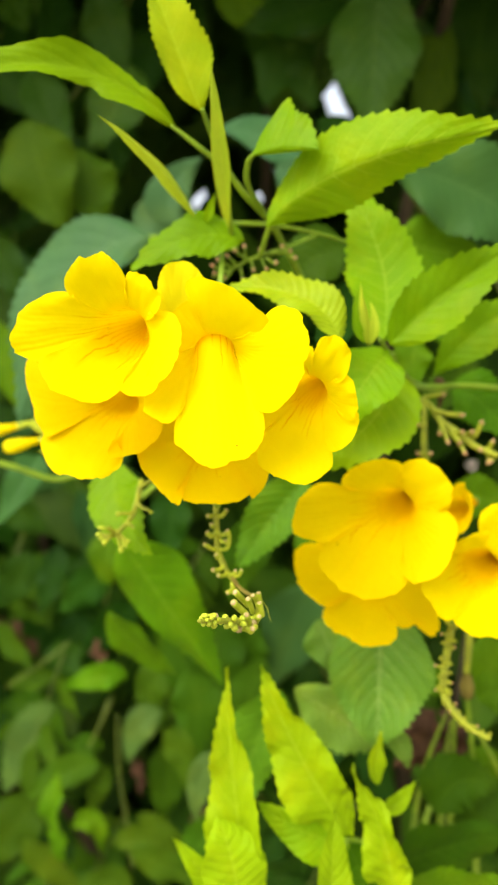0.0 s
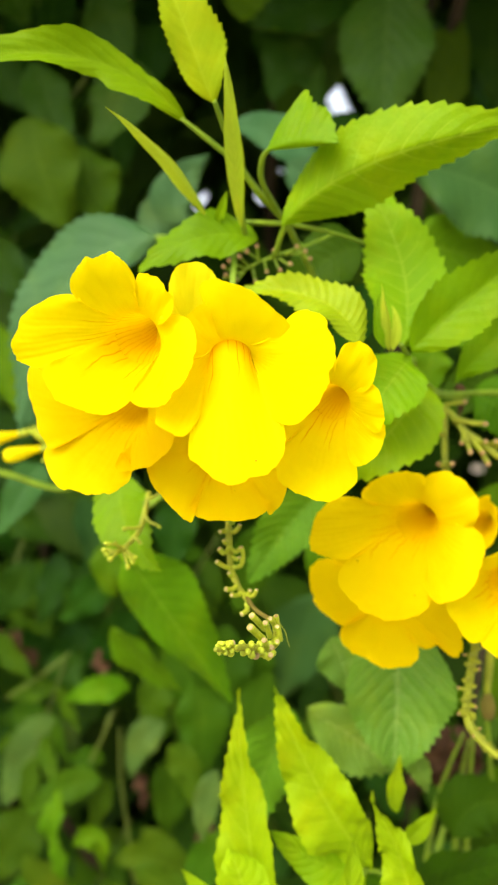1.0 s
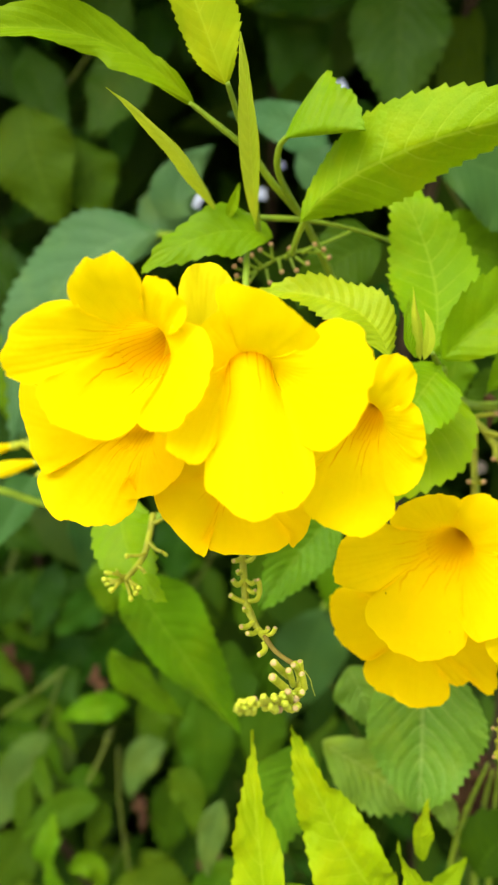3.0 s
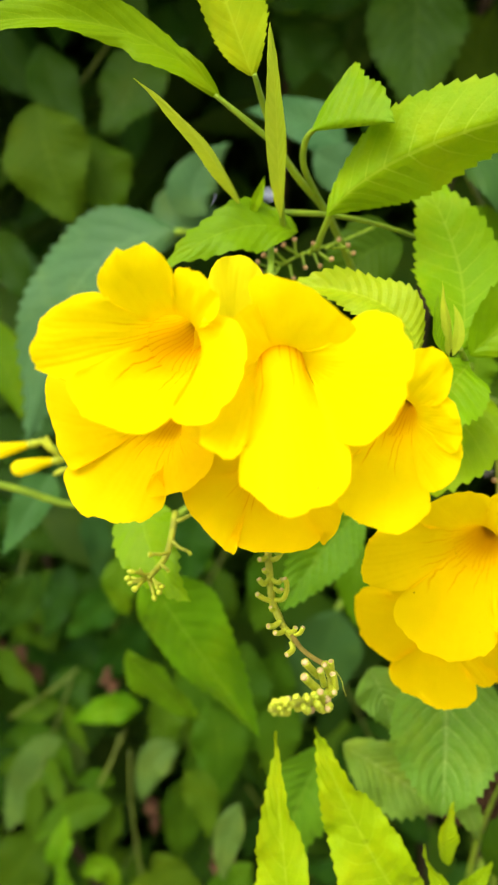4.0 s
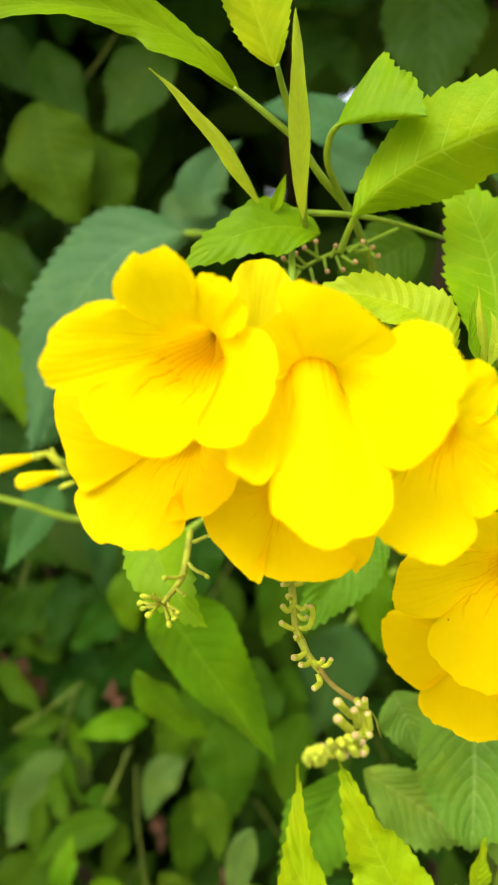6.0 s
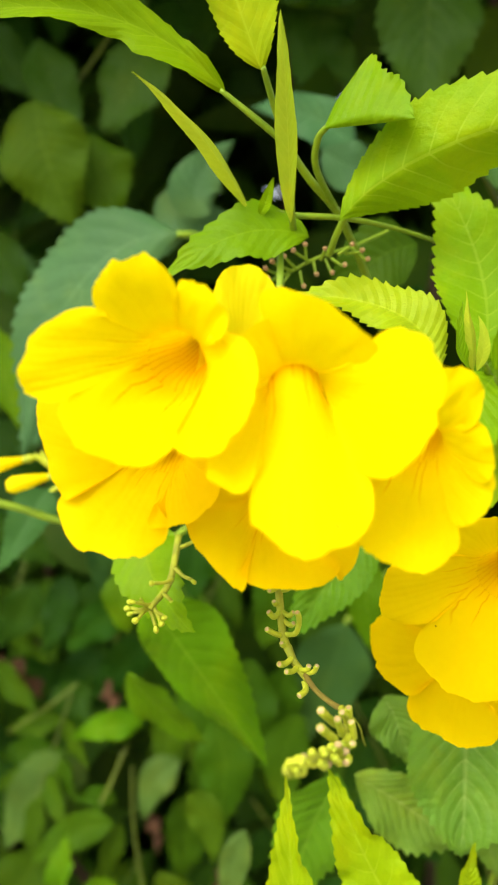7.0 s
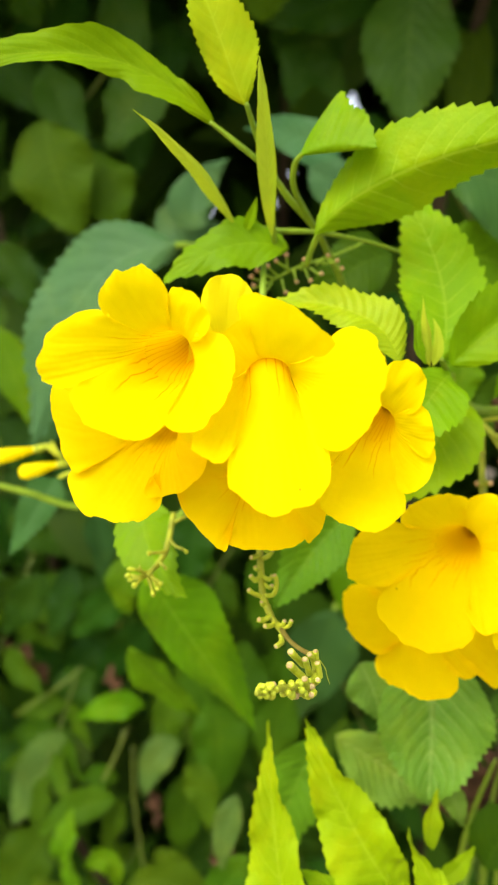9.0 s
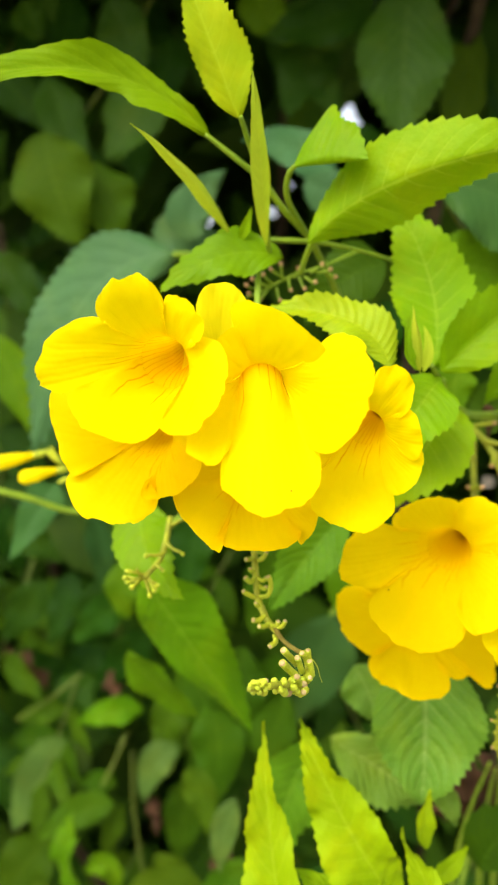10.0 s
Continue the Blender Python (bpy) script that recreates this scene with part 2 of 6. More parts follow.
BUD_TIP = stalk_material("pinkish_brown_bud_tip", (0.55, 0.36, 0.14), (0.32, 0.17, 0.06), 0.6, 400)
WOOD = stalk_material("grey_brown_bark", (0.065, 0.05, 0.025), (0.03, 0.022, 0.012), 0.85, 120)
BROWN_NODE = stalk_material("rough_brown_node", (0.22, 0.18, 0.03), (0.12, 0.09, 0.02), 0.8, 160)
# ground out of view, made pale to bounce light up into the flowers
BOUNCE_GROUND = stalk_material("pale_bounce_ground", (0.34, 0.29, 0.2), (0.22, 0.18, 0.12), 0.95, 30)

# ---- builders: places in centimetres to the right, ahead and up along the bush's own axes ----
ORIGIN = {}


def thing(name, base, label, category, group="", kind=""):
    root = new(name)
    root.empty_display_size = 0.01
    base = Vector(base) / 100
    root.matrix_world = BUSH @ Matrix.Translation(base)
    ORIGIN[root.name] = base
    return tagged(root, label, category, group, kind)


def origin_of(ob):
    while ob.parent is not None:
        ob = ob.parent
    return ORIGIN[ob.name]


def sheet(name, rows, uvs, material, parent, label=""):
    """A mesh from a grid of places (metres, along the bush's axes), with its UV map, as one part."""
    o = origin_of(parent)
    n, m = len(rows), len(rows[0])
    verts = [p - o for row in rows for p in row]
    faces = [(i * m + j, i * m + j + 1, (i + 1) * m + j + 1, (i + 1) * m + j) for i in range(n - 1) for j in range(m - 1)]
    me = bpy.data.meshes.new(name)
    me.from_pydata(verts, [], faces)
    flat = [uv for row in uvs for uv in row]
    layer = me.uv_layers.new(name="uv")
    for loop in me.loops:
        layer.data[loop.index].uv = flat[loop.vertex_index]
    me.polygons.foreach_set("use_smooth", [True] * len(me.polygons))
    me.materials.append(material)
    ob = new(name, me)
    ob.parent = parent
    return tagged(ob, label)


def bezier(a, b, c, s):
    return a * (1 - s) ** 2 + b * (2 * s * (1 - s)) + c * s**2


def leaf_rows(a, b, c, width, turn, fold, peak, teeth, wave, seed, cross=4, curl=0.0, twist=0.0, acute=0.3, bite=1.5, slim=0.75, frill=0.0, lop=0.0):
    """Rows of places for a toothed, folded leaf along the bow a, b, c, and its UVs. b is the bow's control place.
    lop: how much broader one half is up to a torn step, and narrower past it."""
    rng = random.Random(seed)
    per = 3 if teeth else 1
    n = max(teeth * per, 12)
    rows, uvs = [], []
    ph1, ph2 = rng.uniform(0, 6.28), rng.uniform(0, 6.28)
    for i in range(n + 1):
        s = i / n
        p = bezier(a, b, c, s)
        tangent = ((b - a) * (1 - s) + (c - b) * s).normalized()
        face = Vector((0, -1, 0))
        side = tangent.cross(face)
        side = side.normalized() if side.length > 1e-4 else Vector((1, 0, 0))
        face = side.cross(tangent).normalized()
        spin = Matrix.Rotation(radians(turn + twist * (s - 0.5)), 3, tangent)
        side, face = spin @ side, spin @ face
        if s < peak:
            h = width / 2 * math.sin(1.5708 * s / peak) ** slim
        else:
            x = (s - peak) / (1 - peak)
            h = width / 2 * ((1 - acute) * max(0.0, 1 - x**1.8) ** 0.9 + acute * (1 - x) ** 1.5 * (1 + 0.6 * x))
        saw = ((i % per) / (per - 1) if per > 1 else 0) * bite * (0.04 + 0.04 * rng.random()) if 0.05 < s < 0.97 else 0
        row, uvr = [], []
        for j in range(-cross, cross + 1):
            t = j / cross
            reach = h * t * (1 + lop * max(-1.0, min(1.0, (0.33 - s) * (60 if t < 0 else -8))))
            if abs(j) == cross:
                reach += math.copysign(width / 2 * saw, t)
            up = abs(reach) * math.sin(radians(fold)) - curl * width * t * t * 0.5
            up += wave * width * t * t * math.sin(s * 15 + (ph1 if t > 0 else ph2)) * 0.25
            up += frill * width * abs(t) ** 3 * (math.sin(s * 31 + ph2 * (1 if t > 0 else 2)) + 0.6 * math.sin(s * 57 + ph1)) * 0.1
            place = p + side * reach * math.cos(radians(fold)) + face * up
            if abs(j) == cross:
                place = place + tangent * (saw * width * 0.35)
            row.append(place)
            uvr.append((0.5 + t / 2, s))
        rows.append(row)
        uvs.append(uvr)
    return rows, uvs


SEED = [0]


def leaf(parent, a, b, c, width, turn=0, fold=15, material=MID, peak=0.38, teeth=14, wave=0.25, curl=0.1, twist=0, acute=0.3, bite=1.5, slim=0.75, frill=0.0, lop=0.0, label="", name="leaf"):
    SEED[0] += 1
    a, b, c = (Vector(p) / 100 for p in (a, b, c))
    rows, uvs = leaf_rows(a, b, c, width / 100, turn, fold, peak, teeth, wave, SEED[0], 5, curl, twist, acute, bite, slim, frill, lop)
    return sheet(name, rows, uvs, material, parent, label)


def tube(name, parent, places, radii, material, label="", ring=8, steps=6, cap=True):
    """A round, tapering stalk through places (centimetres)."""
    pts = [Vector(p) / 100 for p in places]
    line, rad = [], []
    for k in range(len(pts) - 1):
        p0, p1, p2, p3 = pts[max(k - 1, 0)], pts[k], pts[k + 1], pts[min(k + 2, len(pts) - 1)]
        for i in range(steps + (k == len(pts) - 2)):
            s = i / steps
            line.append(0.5 * (2 * p1 + (p2 - p0) * s + (2 * p0 - 5 * p1 + 4 * p2 - p3) * s * s + (3 * p1 - p0 - 3 * p2 + p3) * s**3))
            rad.append((radii[k] * (1 - s) + radii[k + 1] * s) / 100)
    rows, uvs = [], []
    side = Vector((0.3, 0.9, 0.2))
    if cap:
        line, rad = [line[0], *line, line[-1]], [rad[0] * 0.02, *rad, rad[-1] * 0.02]
    for k, p in enumerate(line):
        way = (line[min(k + 1, len(line) - 1)] - line[max(k - 1, 0)]).normalized()
        side = (side - way * side.dot(way)).normalized()
        other = way.cross(side)
        rows.append([p + (side * math.cos(6.2832 * j / ring) + other * math.sin(6.2832 * j / ring)) * rad[k] for j in range(ring + 1)])
        uvs.append([(j / ring, k / len(line)) for j in range(ring + 1)])
    return sheet(name, rows, uvs, material, parent, label)


def bead(name, parent, place, way, length, thick, material, label="", bulge=0.6):
    """A small bud: an egg drawn out along its way (centimetres)."""
    p, way = Vector(place), Vector(way).normalized()
    stops = [(0.0, 0.35), (0.25, 0.8), (bulge, 1.0), (0.85, 0.75), (1.0, 0.25)]
    return tube(name, parent, [p + way * length * s for s, _ in stops], [thick / 2 * r for _, r in stops], material, label, 7, 2)


def petal(parent, mouth, rim, axis, material, ruffle, reflex, seed, name="petal"):
    """One lobe of a trumpet: it leaves the throat's ring and broadens to a rounded, wavy tip. Its two edges lie over and under its neighbours."""
    rng = random.Random(seed)
    ph = [rng.uniform(0, 6.28) for _ in range(6)]
    n, m = 22, 24
    nick, at = rng.uniform(0.0, 0.09), rng.uniform(-0.45, 0.45)
    flank = ((rim(1)[0] - mouth(1)[0]).length + (rim(-1)[0] - mouth(-1)[0]).length) / 2
    rows, uvs = [], []
    for i in range(n + 1):
        v = i / n
        row, uvr = [], []
        for j in range(-m, m + 1):
            u = j / m
            start, end, x, h, out, swell = *mouth(u), *rim(u)
            edge = max(0.0, (v - 0.5) / 0.5)
            crinkle = 0.045 * noise.noise(Vector((u * 2.9 + seed, 0.7, 0))) + 0.06 * noise.noise(Vector((u * 6 + seed, 2.7, 0))) + 0.045 * noise.noise(Vector((u * 15 + seed, 4.7, 0)))
            end = end + out * ((crinkle * (0.4 + ruffle / 0.0012) - nick * math.exp(-(((u - at) / 0.1) ** 2))) * min(1.0, 2.2 * h))
            end = end + swell * ((1 - h) * max(0.0, min(1.0, 1.4 - 1.55 * v)))
            reach = 0.25 * (end - start).length + 0.75 * flank
            b1 = start + axis * (0.2 * reach) + (end - start) * 0.06
            b2 = start + (end - start) * 0.66 + axis * (0.13 * reach)
            q = 1 - v
            p = start * q**3 + b1 * (3 * v * q * q) + b2 * (3 * v * v * q) + end * v**3
            p = p + axis * (0.0007 * x * edge)
            p = p + axis * (ruffle * edge**2 * (math.sin(u * 4.3 + ph[1] + v * 2) + 0.6 * math.sin(u * 9 + ph[2] - v * 4)))
            p = p + axis * (ruffle * 1.1 * v * noise.noise(Vector((x * 1.9 + seed, v * 3.1, 0.3))))
            p = p + axis * (ruffle * 0.14 * edge * math.sin(u * 19 + ph[3] + 3 * noise.noise(Vector((u * 3 + seed, v * 2, 1.3)))))
            p = p - axis * (reflex * max(0.0, (v - 0.7) / 0.3) ** 2)
            row.append(p)
            uvr.append((0.5 + x / 2, 0.25 + 0.75 * v))
        rows.append(row)
        uvs.append(uvr)
    return sheet(name, rows, uvs, material, parent)


def flower(parent, throat, back, radius, lobes, material, ruffle=0.06, seed=1):
    """A trumpet flower: a bell from back to throat, and its lobes in order round it, each with its tip, the notch that follows it,
    how far it swells past its notches, how far its edge bends back, whether guide lines run down it, and how blunt it is (lower for squarer)."""
    throat, back, r = Vector(throat) / 100, Vector(back) / 100, radius / 100
    axis = (throat - back).normalized()
    e1 = axis.cross(Vector((0.13, 0.2, 1))).normalized()
    e2 = axis.cross(e1)
    full = 2 * math.pi
    plain, lined = material

    def radial(w):
        return e1 * math.cos(w) + e2 * math.sin(w)

    turns = 40
    rows, uvs = [], []
    for i in range(13):
        f = i / 12
        rr = r * (0.4 + 0.34 * f + 0.26 * f**3) * (0.02 if i == 0 else 1)
        rows.append([back + (throat - back) * f + radial(full * j / turns) * rr for j in range(turns + 1)])
        uvs.append([(j / turns * 4, 0.25 * f) for j in range(turns + 1)])
    body = sheet("flower", rows, uvs, lined, parent)
    tips, notches = ([Vector(lobe[n]) / 100 for lobe in lobes] for n in (0, 1))
    outs = [tips[k] - (notches[k - 1] + notches[k]) / 2 for k in range(len(lobes))]
    out_at = [(outs[k] + outs[(k + 1) % len(lobes)]) * 0.34 for k in range(len(lobes))]
    for k, (_, _, bulge, reflex, guide, blunt) in enumerate(lobes):
        a, b, tip = notches[k - 1], notches[k], tips[k]
        mid = (a + b) / 2
        wa, wb = (math.atan2((p - throat).dot(e2), (p - throat).dot(e1)) for p in (a, b))
        wb = wa + (wb - wa + math.pi) % full - math.pi

        def rim(u, a=a, b=b, mid=mid, tip=tip, bulge=bulge, blunt=blunt, oa=out_at[k - 1], ob=out_at[k]):
            phi = u * math.pi / 2
            x = math.copysign(abs(math.sin(phi)) ** blunt, u)
            h = max(0.0, math.cos(phi)) ** blunt
            place = mid + (b - a) * (x * (1.07 + bulge * 4 * h * (1 - h)) / 2) + (tip - mid) * h
            return place, x, h, tip - mid, oa.lerp(ob, (1 + x) / 2)

        def mouth(u, wa=wa, wb=wb, blunt=blunt):
            x = math.copysign(abs(math.sin(u * math.pi / 2)) ** blunt, u)
            return (throat + radial(wa + (wb - wa) * (1 + 1.07 * x) / 2) * r,)

        petal(body, mouth, rim, axis, lined if guide else plain, ruffle / 100, reflex / 100, seed * 17 + k)
    base = back * 100
    tube("calyx", body, [base - axis * 0.35, base - axis * 0.1, base + axis * 0.45], [0.08, radius * 0.44, radius * 0.58], STALK, "small green calyx", 8, 3, False)
    return body


# ---- setting ----
def ground_sheet():
    n = 60
    rows, uvs = [], []
    for i in range(n + 1):
        row = []
        for j in range(n + 1):
            a, b = (i / n * 2 - 1), (j / n * 2 - 1)
            x, y = math.copysign(abs(a) ** 4, a) * 600 + a * 3, math.copysign(abs(b) ** 4, b) * 600 + b * 3
            row.append(Vector((x, y, 0.05 * noise.noise(Vector((x, y, 0)) * 0.9))))
        rows.append(row)
    me = bpy.data.meshes.new("ground")
    m = n + 1
    me.from_pydata([p for r in rows for p in r], [], [(i * m + j, i * m + j + 1, (i + 1) * m + j + 1, (i + 1) * m + j) for i in range(n) for j in range(n)])
    me.polygons.foreach_set("use_smooth", [True] * len(me.polygons))
    me.materials.append(BOUNCE_GROUND)
    return tagged(new("ground", me), "unseen ground under the shrub, made pale to bounce light up", "ground", kind="structure")


ground_sheet()


# ---- flowers ----

front_cluster = thing("flower_cluster", (-1.85, 24.00, 1.40), "bright yellow trumpet flowers in a tight cluster", "flowers", "yellow flower clusters")
tube("peduncle", front_cluster, [(-0.89, 28.00, 7.45), (-0.95, 27.00, 5.32), (-1.12, 26.50, 2.65), (-1.01, 26.00, -0.29), (-0.89, 22.90, -1.76)], [0.08, 0.11, 0.11, 0.11, 0.10], STALK)
flower(front_cluster, (-3.14, 21.30, 2.88), (-2.47, 22.90, 3.66), 0.64, [
    ((-3.90, 19.90, 4.62), (-3.15, 20.20, 3.81), 0.14, 0.10, 0, 0.78),
    ((-2.43, 19.60, 3.92), (-2.51, 19.86, 3.13), 0.40, 0.10, 0, 0.75),
    ((-1.84, 18.90, 1.64), (-3.23, 19.34, 1.61), 0.28, 0.12, 0, 0.75),
    ((-4.18, 18.80, 0.97), (-4.88, 19.77, 2.14), 0.14, 0.15, 1, 0.7),
    ((-5.80, 19.80, 2.78), (-4.46, 20.28, 3.65), 0.14, 0.12, 1, 0.7),
], PETAL, 0.07, 3)
flower(front_cluster, (-0.90, 21.20, 2.46), (-0.97, 22.60, 3.96), 0.5, [
    ((-0.59, 19.50, 3.75), (0.27, 19.75, 2.71), 0.28, 0.10, 0, 0.8),
    ((1.36, 18.40, 2.03), (0.13, 19.59, 0.86), 0.30, 0.15, 0, 0.75),
    ((-0.67, 18.60, -0.67), (-1.55, 19.42, 0.83), 0.24, 0.20, 1, 0.66),
    ((-2.50, 19.10, 0.90), (-1.88, 19.93, 2.21), 0.24, 0.05, 1, 0.95),
    ((-1.98, 20.00, 3.03), (-1.34, 20.18, 3.39), 0.19, 0.05, 0, 0.85),
], PETAL, 0.06, 5)
flower(front_cluster, (1.64, 21.80, 1.36), (2.33, 23.10, 2.03), 0.48, [
    ((2.34, 20.40, 2.58), (2.27, 20.78, 1.58), 0.26, 0.06, 0, 0.9),
    ((2.67, 20.30, 1.13), (2.39, 20.70, 0.72), 0.28, 0.06, 0, 0.7),
    ((2.61, 20.30, 0.18), (1.95, 20.61, -0.02), 0.30, 0.06, 0, 0.75),
    ((0.94, 20.00, -1.01), (0.49, 20.78, 0.36), 0.26, 0.10, 1, 0.72),
    ((0.52, 20.90, 1.48), (1.66, 20.95, 2.24), 0.19, 0.05, 1, 0.85),
], PETAL, 0.06, 7)
flower(front_cluster, (-3.67, 23.20, 1.19), (-2.88, 26.30, 2.32), 0.55, [
    ((-6.09, 22.20, 1.46), (-5.37, 22.16, 0.34), 0.26, 0.10, 1, 0.75),
    ((-4.72, 21.50, -0.98), (-3.68, 21.87, 0.03), 0.40, 0.15, 1, 0.7),
    ((-2.95, 21.60, -0.27), (-2.54, 22.25, 0.64), 0.24, 0.02, 1, 0.7),
    ((-2.05, 22.70, 1.58), (-2.90, 23.01, 2.32), 0.19, 0.05, 0, 0.85),
    ((-4.66, 23.00, 2.57), (-5.77, 22.63, 2.28), 0.19, 0.05, 0, 0.85),
], PETAL_OLD, 0.08, 9)
flower(front_cluster, (-1.14, 23.30, 0.10), (-1.16, 26.80, 1.48), 0.6, [
    ((-2.44, 21.90, -1.33), (-1.87, 22.00, -1.24), 0.02, 0.10, 1, 0.75),
    ((-1.05, 21.80, -1.67), (0.04, 22.10, -1.23), 0.02, 0.10, 1, 0.75),
    ((0.49, 22.30, -1.05), (0.50, 22.60, -0.11), 0.24, 0.06, 0, 0.75),
    ((-0.00, 23.20, 1.24), (-1.14, 23.40, 1.40), 0.19, 0.05, 0, 0.85),
    ((-2.42, 23.20, 1.08), (-3.08, 22.40, -0.07), 0.19, 0.05, 0, 0.85),
], PETAL_OLD, 0.05, 11)
flower(front_cluster, (-1.97, 22.80, 2.90), (-2.09, 24.50, 2.65), 0.3, [
    ((-1.96, 21.90, 4.91), (-1.26, 22.00, 4.30), 0.02, 0.02, 0, 1.0),
    ((-0.89, 21.90, 3.10), (-1.32, 22.00, 2.11), 0.05, 0.05, 0, 0.95),
    ((-1.95, 21.90, 1.53), (-2.57, 22.00, 2.18), 0.05, 0.05, 0, 0.95),
    ((-2.82, 22.10, 2.98), (-2.42, 22.00, 4.14), 0.05, 0.05, 0, 0.95),
], PETAL_BUD, 0.05, 13)

second_cluster = thing("flower_cluster", (6.41, 29.00, -3.94), "golden yellow trumpet flowers in a cluster", "flowers", "yellow flower clusters")
tube("peduncle", second_cluster, [(6.47, 30.00, 1.75), (6.47, 30.00, -0.33), (7.07, 31.00, -2.49), (7.36, 30.00, -4.49), (6.84, 27.50, -6.02)], [0.10, 0.12, 0.13, 0.12, 0.11], STALK)
flower(second_cluster, (4.68, 26.20, -2.07), (5.68, 27.80, -1.58), 0.66, [
    ((1.29, 24.60, -2.03), (3.13, 25.26, -1.46), 0.14, 0.15, 1, 0.66),
    ((3.54, 25.00, -0.60), (4.67, 25.35, -0.96), 0.22, 0.10, 0, 0.7),
    ((5.94, 24.90, -0.98), (5.64, 25.18, -2.09), 0.26, 0.10, 0, 0.72),
    ((5.94, 24.30, -3.56), (4.52, 24.67, -3.70), 0.19, 0.12, 0, 0.75),
    ((3.03, 24.00, -4.58), (2.52, 24.75, -3.01), 0.24, 0.20, 1, 0.7),
], PETAL_OLD, 0.07, 20)
flower(second_cluster, (4.27, 28.60, -4.75), (5.81, 31.50, -4.87), 0.7, [
    ((1.48, 27.20, -4.32), (2.94, 27.50, -5.30), 0.28, 0.10, 0, 0.75),
    ((3.44, 26.90, -6.65), (4.80, 27.41, -5.88), 0.34, 0.12, 0, 0.7),
    ((5.28, 27.20, -6.19), (5.46, 27.50, -5.76), 0.26, 0.05, 0, 0.8),
    ((6.44, 27.40, -5.74), (5.44, 28.09, -3.79), 0.24, 0.05, 0, 0.8),
    ((3.84, 28.30, -3.21), (2.56, 28.00, -3.72), 0.19, 0.05, 0, 0.85),
], PETAL_OLD, 0.07, 23)
flower(second_cluster, (7.37, 25.90, -3.95), (8.43, 27.30, -3.63), 0.62, [
    ((5.18, 24.40, -4.48), (6.41, 24.80, -5.05), 0.30, 0.12, 1, 0.75),
    ((7.05, 24.30, -5.89), (8.15, 24.88, -5.19), 0.30, 0.12, 1, 0.75),
    ((9.43, 24.80, -4.21), (8.66, 25.30, -3.26), 0.26, 0.10, 0, 0.8),
    ((7.87, 25.20, -1.96), (7.32, 25.30, -2.95), 0.26, 0.10, 0, 0.75),
    ((6.58, 25.20, -2.97), (6.10, 25.30, -3.56), 0.22, 0.05, 0, 0.8),
], PETAL, 0.07, 25)
flower(second_cluster, (7.21, 28.20, -2.26), (8.43, 30.50, -2.18), 0.4, [
    ((6.87, 27.00, -1.35), (7.11, 27.10, -1.58), 0.12, 0.05, 0, 0.9),
    ((7.40, 27.00, -1.92), (7.32, 27.10, -2.33), 0.12, 0.05, 0, 0.9),
    ((7.09, 26.90, -2.90), (6.82, 27.10, -2.82), 0.12, 0.05, 0, 0.9),
    ((6.43, 27.10, -2.51), (6.46, 27.20, -1.93), 0.10, 0.05, 0, 0.9),
], PETAL_OLD, 0.1, 27)

# ---- upper shoot ----

upper_shoot = thing("leafy_shoot", (0.66, 28.00, 7.65), "fresh lime shoot with upright young leaves above the flowers", "leaves", "leafy shoots")
tube("stem", upper_shoot, [(2.72, 33.00, 5.12), (1.78, 30.50, 6.53), (1.19, 29.00, 7.12), (0.66, 28.00, 7.69), (-0.21, 27.00, 8.31), (-0.84, 26.30, 9.01)], [0.14, 0.13, 0.12, 0.12, 0.11, 0.09], STALK)
tube("stem", upper_shoot, [(-0.75, 26.40, 8.86), (-1.16, 25.40, 9.58), (-1.43, 24.60, 10.10)], [0.11, 0.09, 0.07], STALK)
tube("stem", upper_shoot, [(-0.55, 27.50, 6.75), (-0.65, 26.60, 7.36), (-0.69, 26.30, 7.91)], [0.10, 0.09, 0.07], STALK)
tube("stem", upper_shoot, [(4.27, 29.50, 7.04), (2.34, 28.40, 7.32), (0.75, 27.60, 7.39), (-0.78, 27.30, 7.40), (-1.89, 27.00, 7.60)], [0.06, 0.06, 0.08, 0.09, 0.09], STALK)
tube("stem", upper_shoot, [(0.66, 28.00, 7.69), (-0.02, 26.50, 8.34), (-0.05, 25.80, 8.84), (0.16, 25.40, 9.02)], [0.10, 0.09, 0.09, 0.07], STALK)
tube("stem", upper_shoot, [(0.40, 27.50, 6.37), (0.54, 26.80, 6.76), (0.71, 26.30, 7.09)], [0.10, 0.09, 0.09], STALK)
leaf(upper_shoot, (-2.34, 25.50, 9.90), (-5.11, 24.45, 12.77), (-10.79, 23.20, 9.88), 1.22, 4, 22, GREEN, peak=0.4, teeth=16, slim=0.7, wave=0.5, frill=0.2, bite=0.9, lop=0.26)
tube("stem", upper_shoot, [(-0.78, 26.30, 8.90), (-1.54, 25.90, 9.37), (-2.46, 25.50, 9.96)], [0.09, 0.09, 0.06], STALK)
leaf(upper_shoot, (-1.48, 24.60, 10.03), (-2.30, 24.00, 12.12), (-3.37, 24.20, 15.00), 1.78, -25, -25, PALE, teeth=22)
leaf(upper_shoot, (-0.68, 26.50, 6.96), (-0.85, 24.30, 8.95), (-1.07, 23.00, 10.59), 0.6, 14, -24, YOUNG, teeth=8, bite=0.5)
leaf(upper_shoot, (-1.78, 27.00, 7.45), (-2.72, 24.75, 8.69), (-4.20, 22.70, 9.14), 0.5, 14, -24, YOUNG, teeth=10, bite=0.5)
leaf(upper_shoot, (-1.48, 27.00, 7.23), (-1.26, 26.80, 7.68), (-1.12, 26.60, 8.19), 0.37, 0, 30, LIME, teeth=0)
